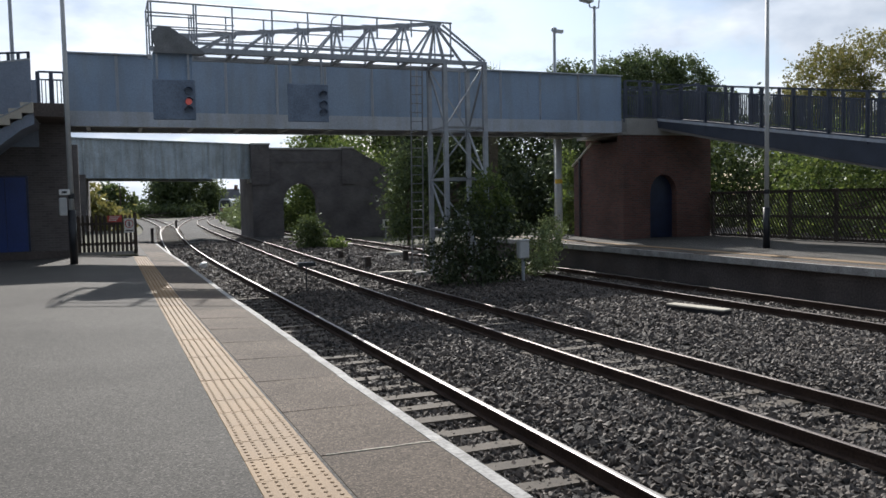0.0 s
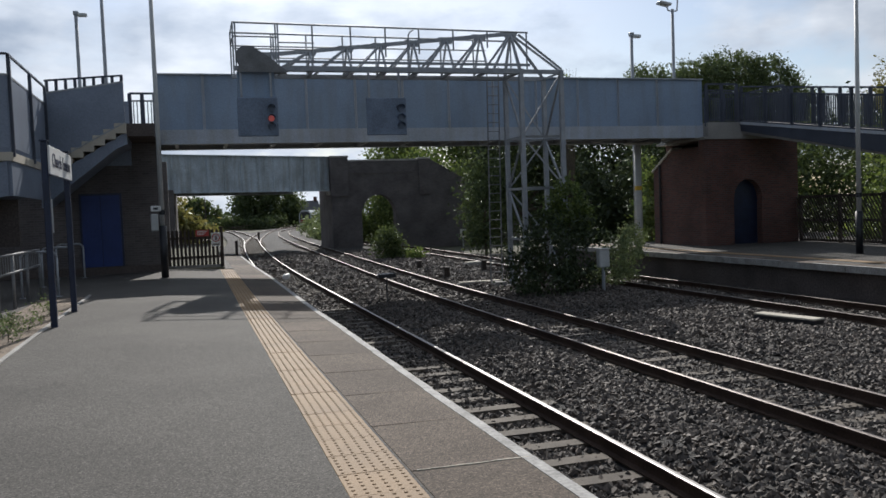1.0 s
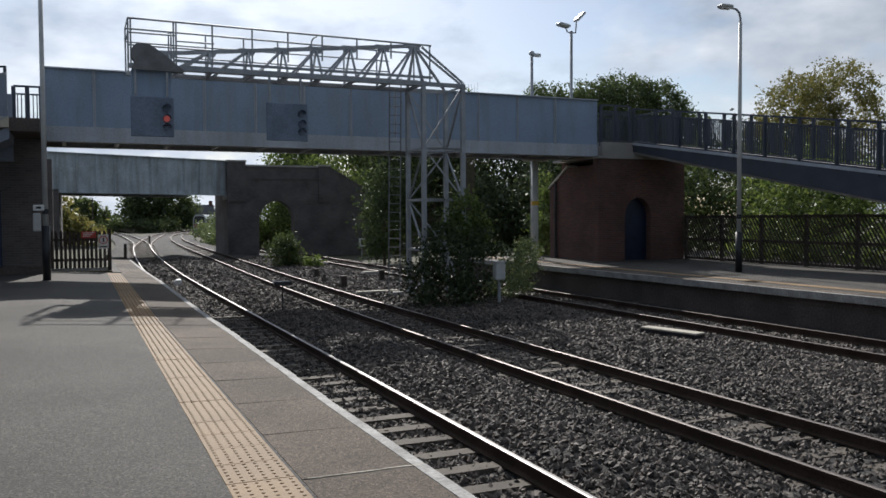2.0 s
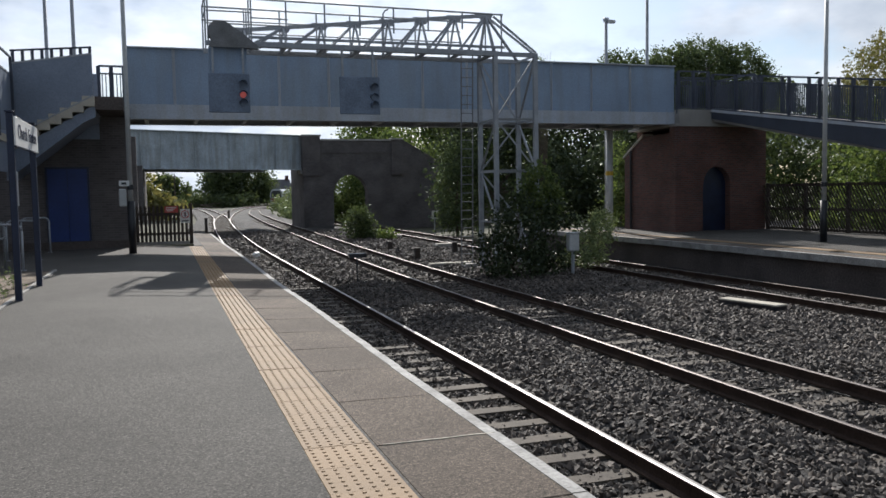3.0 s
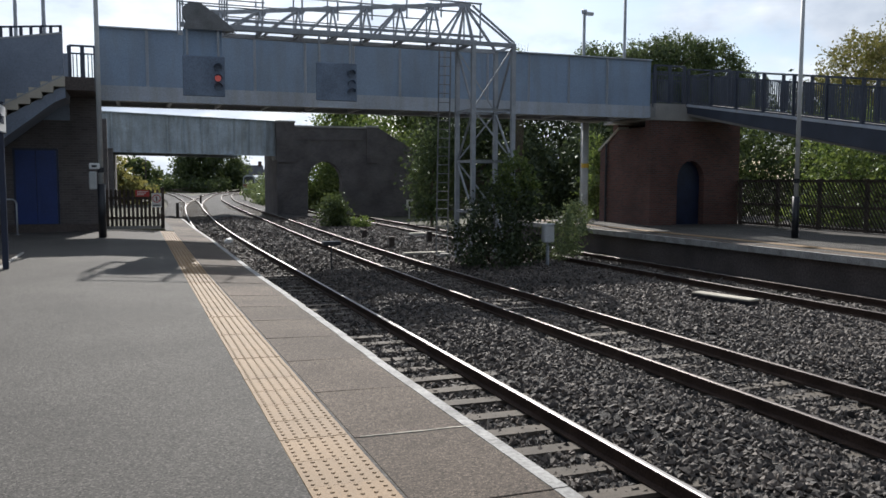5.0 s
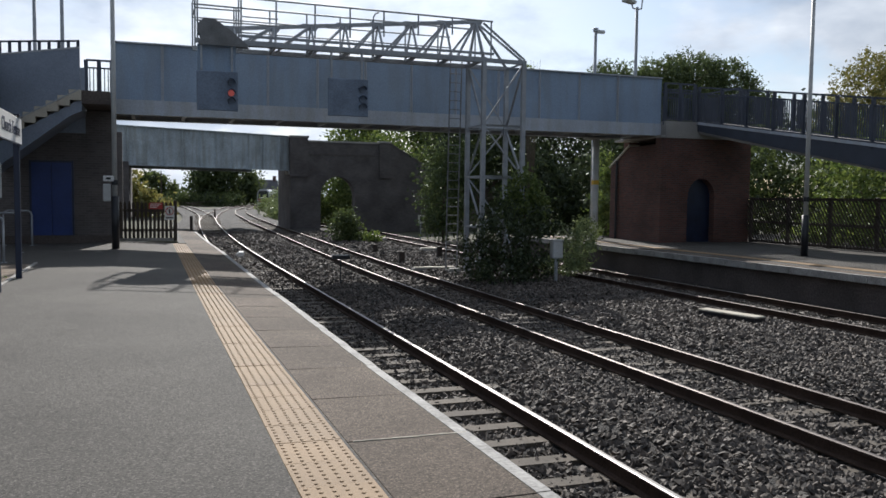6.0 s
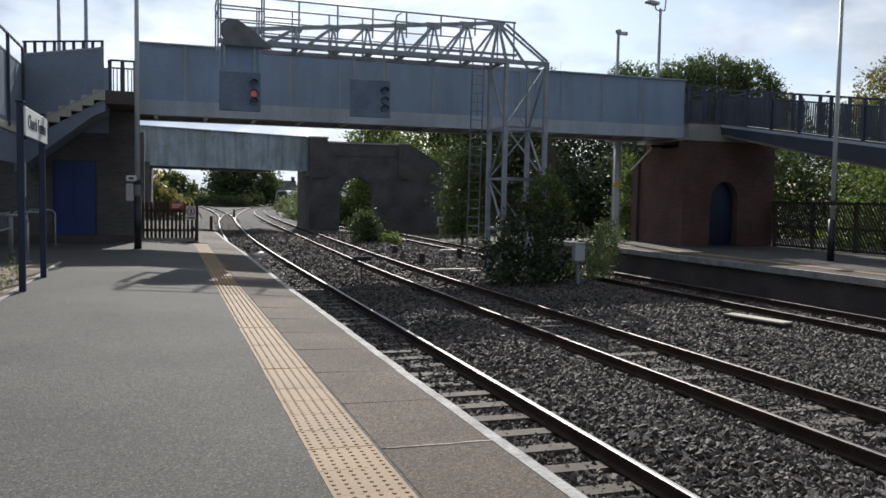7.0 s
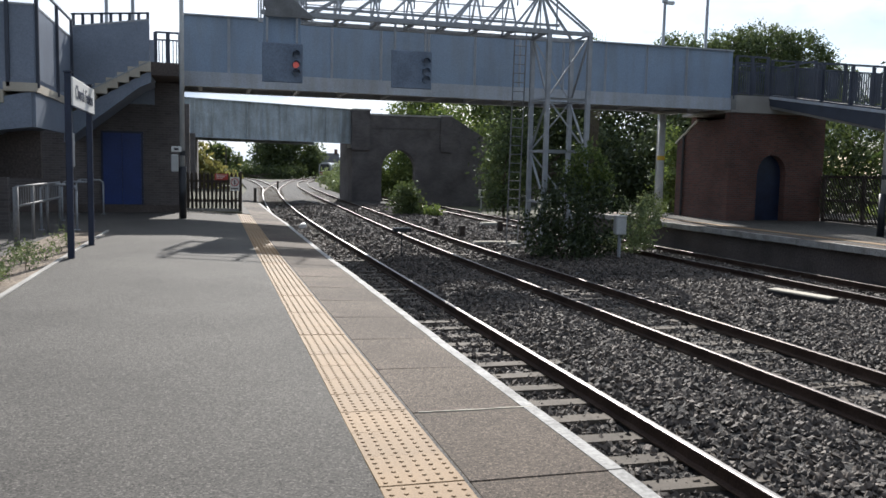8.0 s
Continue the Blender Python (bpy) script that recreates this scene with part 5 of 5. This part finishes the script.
# ---- distance: houses and the departing train ----
def house(x, y, w, label):
    h = thing("house", (x, y, -1.3), label, "house", "distant houses")
    part("wall", box(new_bm(), x - w / 2, x + w / 2, y, y + 7, -1.4, 3.4), PIER_BRICK, h)
    roof = part("roof", prism(new_bm(), ((y - 0.4, 3.3), (y + 3.5, 6.2), (y + 7.4, 3.3)), "x", x - w / 2 - 0.3, x + w / 2 + 0.3), SLATE, h, "grey slate roof")
    for dx in (-w / 2 + 0.6, w / 2 - 0.6):
        part("chimney", box(new_bm(), x + dx - 0.5, x + dx + 0.5, y + 3.1, y + 3.9, 5.2, 7.4), PIER_BRICK, roof)
    for dx in (-w / 4, w / 4):
        for z in (0.0, 2.0):
            win = part("window", box(new_bm(), x + dx - 0.55, x + dx + 0.55, y - 0.04, y, z, z + 1.1), WHITE, h)
            part("pane", box(new_bm(), x + dx - 0.46, x + dx + 0.46, y - 0.06, y - 0.04, z + 0.08, z + 1.02), GLASS_DARK, win)


house(33.5, 262, 9, "distant brick house with a slate roof and chimneys")
house(44, 264, 9, "distant brick house with a slate roof beyond the trees")


def pole():
    p = thing("telegraph_pole", (2.6, 190, -1.3), "distant dark wooden telegraph pole", "pole")
    part("pole", tube(new_bm(), (2.6, 190, -1.4), (2.6, 190, 6.4), 0.14, 0.1, 8), TIMBER, p)
    part("crossarm", box(new_bm(), 2.0, 3.2, 189.9, 190.0, 5.7, 5.85), TIMBER, p)


pole()


def train():
    y0 = 187.0
    x0 = centre(1, y0)
    for n in range(2):
        ya = y0 + n * 21.5
        xa, xb = centre(1, ya), centre(1, ya + 20)
        c = thing("train_carriage", (xa, ya, RAIL_Z), "grey train carriage with red cab front on curving track" if n == 0 else "grey train carriage with dark windows, coupled on the curving track", "train", "train carriages")
        turn = -math.degrees(math.atan2(xb - xa, 20))
        place = pose(xa, ya, RAIL_Z, 0, 0, turn)
        prof = ((-1.3, 0.35), (1.3, 0.35), (1.4, 1.2), (1.4, 2.4), (1.2, 3.25), (0.7, 3.65), (-0.7, 3.65), (-1.2, 3.25), (-1.4, 2.4), (-1.4, 1.2))
        def put(name, bm, material, parent, label=""):
            bm.transform(place)
            return part(name, bm, material, parent, label)
        body = put("body", prism(new_bm(), prof, "y", 0.25, 20), TRAIN_GREY, c)
        put("front", prism(new_bm(), [(u * 0.97, 0.4 + (v - 0.35) * 0.95) for u, v in prof], "y", 0.0, 0.25), TRAIN_GREY, c)
        put("window_band", box(new_bm(), -1.43, -1.38, 1.5, 19, 1.75, 2.6), GLASS_DARK, body)
        put("window_band", box(new_bm(), 1.38, 1.43, 1.5, 19, 1.75, 2.6), GLASS_DARK, body)
        put("underframe", box(new_bm(), -1.15, 1.15, 0.5, 19.5, 0.12, 0.4), BLACK_PAINT, c)
        for yy in (3.0, 17.0):
            for dx in (-0.75, 0.75):
                put("wheel", tube(new_bm(), (dx - 0.06, yy, 0.42), (dx + 0.06, yy, 0.42), 0.42, seg=16), RAIL_RUST, c)
        if n == 0:
            put("red_band", box(new_bm(), -1.22, 1.22, -0.04, 0.0, 0.6, 1.6, 0.02), TRAIN_RED, c, "dull red lower cab front")
            put("cab_window", prism(new_bm(), ((-1.15, 1.75), (1.15, 1.75), (1.05, 2.95), (0.75, 3.3), (-0.75, 3.3), (-1.05, 2.95)), "y", -0.04, 0.0), GLASS_DARK, c, "dark cab window")
            for dx in (-0.95, 0.95):
                put("tail_lamp", tube(new_bm(), (dx, -0.06, 1.15), (dx, -0.04, 1.15), 0.1, seg=10), RED_LAMP if dx > 0 else WHITE, c)


train()


# ---- weeds in the bed by the kerb ----
def bed_weeds():
    spots = ((-2.62, 13.2, 0.26), (-2.75, 13.9, 0.2), (-2.6, 14.6, 0.18), (-2.85, 12.6, 0.16), (-2.58, 15.9, 0.2), (-2.6, 16.6, 0.24), (-3.0, 14.4, 0.14), (-2.7, 11.8, 0.16), (-2.66, 11.0, 0.13), (-3.0, 15.4, 0.12))
    for x, y, s in spots:
        tree("weed", (x, y, -0.02), [(x, y, s * 0.7, s, s * 1.2, s * 0.8)], 150, 0.028, LEAF_PALE, "tuft of pale green weeds in the soil bed", 0.008, 0.05, "weeds", "weeds in the bed", 14)


bed_weeds()

# a bare twiggy sapling shows over the bridge parapet
sap = thing("sapling", (21.2, 44.0, -1.2), "thin leafy sapling tips above the footbridge", "sapling")
sb = new_bm()
for i in range(9):
    tip = Vector((20.9 + (i - 4) * 0.22, 44.0 + NPR.normal() * 0.2, 9.1 + NPR.uniform(-0.5, 0.5)))
    tube(sb, (21.0, 44, -1.3), (21.0 + (i - 4) * 0.1, 44, 7.4), 0.03, 0.02, 5), tube(sb, (21.0 + (i - 4) * 0.1, 44, 7.4), tip, 0.02, 0.006, 5)
part("stem", sb, BARK, sap)
sv, sf = leaves([(20.9, 44, 8.4, 0.9, 0.5, 0.8)], 260, 0.09, NPR, 0.12, 8)
raw("leaf_spray", sv, sf, LEAF, sap, kind="stuff")


# ---- stones of the ballast ----
def stones():
    r = np.random.default_rng(5)
    want = 120000
    y = 3.0 * (58.0 / 3.0) ** r.random(want * 2)
    keep = r.random(want * 2) < np.clip(y / 9.0, 0.35, 1.0)
    y = y[keep][:want]
    x = r.uniform(2.1, 15.6, len(y))
    behind = r.random(len(y)) < 0.08
    y = np.where(behind, r.uniform(-8, 3, len(y)), y)
    rails = np.array([centre(k, 10) + s * 0.7525 for k in (0, 1, 2) for s in (-1, 1)])
    ok = (np.abs(x[:, None] - rails).min(1) > 0.10) & ((y < 3) | (np.arctan2(x, y) < radians(52)))
    near1 = np.abs(x - 3.5) < 1.25
    on_sleeper = near1 & (r.random(len(x)) < 0.18)
    near2 = np.abs(x - 7.57) < 0.72
    ok &= ~on_sleeper & ~(near2 & (r.random(len(x)) < 0.3))
    x, y = x[ok], y[ok]
    z = np.array([bed_height(a, b) for a, b in zip(x, y)])
    n = len(x)
    s = r.uniform(0.022, 0.047, n) * (1 + np.clip((y - 10) / 22, 0, 2) * 0.7)
    octa = np.array([(1, 0, 0), (0, 1, 0), (-1, 0, 0), (0, -1, 0), (0, 0, 1), (0, 0, -1)], float)
    v = octa[None] * (1 + r.normal(size=(n, 6, 1)) * 0.28) + r.normal(size=(n, 6, 3)) * 0.16
    v *= np.stack([r.uniform(0.8, 1.5, n), r.uniform(0.7, 1.2, n), r.uniform(0.55, 0.95, n)], -1)[:, None]
    a = r.uniform(0, 2 * np.pi, n)
    b = r.normal(size=n) * 0.5
    ca, sa, cb, sb_ = np.cos(a)[:, None], np.sin(a)[:, None], np.cos(b)[:, None], np.sin(b)[:, None]
    vx, vy, vz = v[..., 0], v[..., 1], v[..., 2]
    vx, vz = vx * cb - vz * sb_, vx * sb_ + vz * cb
    v = np.stack([vx * ca - vy * sa, vx * sa + vy * ca, vz], -1) * s[:, None, None]
    v += np.stack([x, y, z + s * 0.35], -1)[:, None]
    f = np.array([(0, 1, 4), (1, 2, 4), (2, 3, 4), (3, 0, 4), (1, 0, 5), (2, 1, 5), (3, 2, 5), (0, 3, 5)])
    f = (f[None] + 6 * np.arange(n)[:, None, None]).reshape(-1, 3)
    raw("ballast_stones", v.reshape(-1, 3), f, STONE, None, "loose grey and brown crushed ballast stones between the rails", "ballast", "stuff")


stones()


# ---- paving pieces ----
SURFACE = bpy.data.objects["platform_surface"]


def shared(name, bm, material):
    me = bpy.data.meshes.new(name)
    bmesh.ops.recalc_face_normals(bm, faces=bm.faces)
    bm.to_mesh(me), bm.free()
    me.materials.append(material)
    return me


def paving():
    pr = random.Random(8)
    slab = shared("coping_slab", box(new_bm(), -0.392, 0.575, -0.623, 0.623, -0.13, 0.0, 0.005), COPING)
    line = shared("white_edge", box(new_bm(), 0.468, 0.571, -0.622, 0.622, 0.001, 0.0045), WHITE_LINE)
    y = -6.754
    while y < 40:
        z, turn = pr.uniform(-0.004, 0.004), pr.uniform(-0.12, 0.12)
        tilt = math.degrees(math.atan(0.0627)) * min(1, max(0, (y - 4) / 12))
        # the edge draws in where the slabs are narrower
        wide = (float(np.interp(y, (7.0, 14.0, 26.0, 32.0), (2.115, 2.205, 2.2, 2.12))) - 1.263) / 0.967
        for name, me in (("coping_slab", slab), ("white_edge", line)):
            ob = new(name, me)
            ob.parent = SURFACE
            ob.matrix_basis = pose(1.263 + 0.392 * wide, y, 0.4 * z + fall(1.64, y), -0.67 if 4.4 < y < 15.6 else 0, tilt, turn) @ Matrix.Diagonal((wide, 1, 1, 1))
        y += 1.252
    # one joint is filled with pale crumbling mortar
    bm = new_bm()
    for i in range(9):
        x, w = 1.3 + i * 0.088, pr.uniform(0.004, 0.009)
        y = 5.135 + pr.uniform(-0.006, 0.006)
        z = fall(x, y)
        beam(bm, (x, y, z), (x + 0.09, 5.135 + pr.uniform(-0.006, 0.006), fall(x + 0.09, y)), w * 2, 0.012)
    seam = shared("joint_mortar", bm, STEP_CONCRETE)
    ob = new("joint_mortar", seam)
    ob.parent = SURFACE
    # blister paving
    bm = box(new_bm(), -0.2185, 0.2185, -0.2185, 0.2185, -0.03, 0.004, 0.0025)
    for i in range(6):
        for j in range(6):
            bmesh.ops.create_cone(bm, cap_ends=True, segments=7, radius1=0.014, radius2=0.009, depth=0.005, matrix=Matrix.Translation((-0.18 + i * 0.072, -0.18 + j * 0.072, 0.007)))
    tile = shared("tactile_tile", bm, TACTILE)
    y = -5.12
    while y < 29.6:
        ob = new("tactile_tile", tile)
        ob.parent = SURFACE
        ob.matrix_basis = pose(1.02, y, fall(1.02, y) + pr.uniform(-0.002, 0.003), -0.48 if 4 < y < 16 else 0, math.degrees(math.atan(0.0627)) * min(1, max(0, (y - 4) / 12)), pr.uniform(-0.4, 0.4))
        y += 0.44
    oslab = shared("coping_slab", box(new_bm(), -0.32, 0.32, -0.62, 0.62, -0.18, 0.0, 0.006), COPING)
    oline = shared("white_edge", box(new_bm(), -0.323, -0.2, -0.619, 0.619, -0.17, 0.0045), WHITE_LINE)
    opp = bpy.data.objects["platform_opposite"]
    y = 4.0
    while y < 33.6:
        for name, me in (("coping_slab", oslab), ("white_edge", oline)):
            ob = new(name, me)
            ob.parent = opp
            ob.matrix_basis = pose(15.96, y, OPP_Z + 0.01 + pr.uniform(-0.004, 0.004), 0, 0, pr.uniform(-0.1, 0.1))
        y += 1.25
    otile = shared("tactile_tile", box(new_bm(), -0.2, 0.2, -0.217, 0.217, -0.03, 0.012, 0.004), TACTILE)
    y = 4.0
    while y < 33.6:
        ob = new("tactile_tile", otile)
        ob.parent = opp
        ob.matrix_basis = pose(16.95, y, OPP_Z + pr.uniform(-0.002, 0.002), 0, 0, 0)
        y += 0.44


paving()
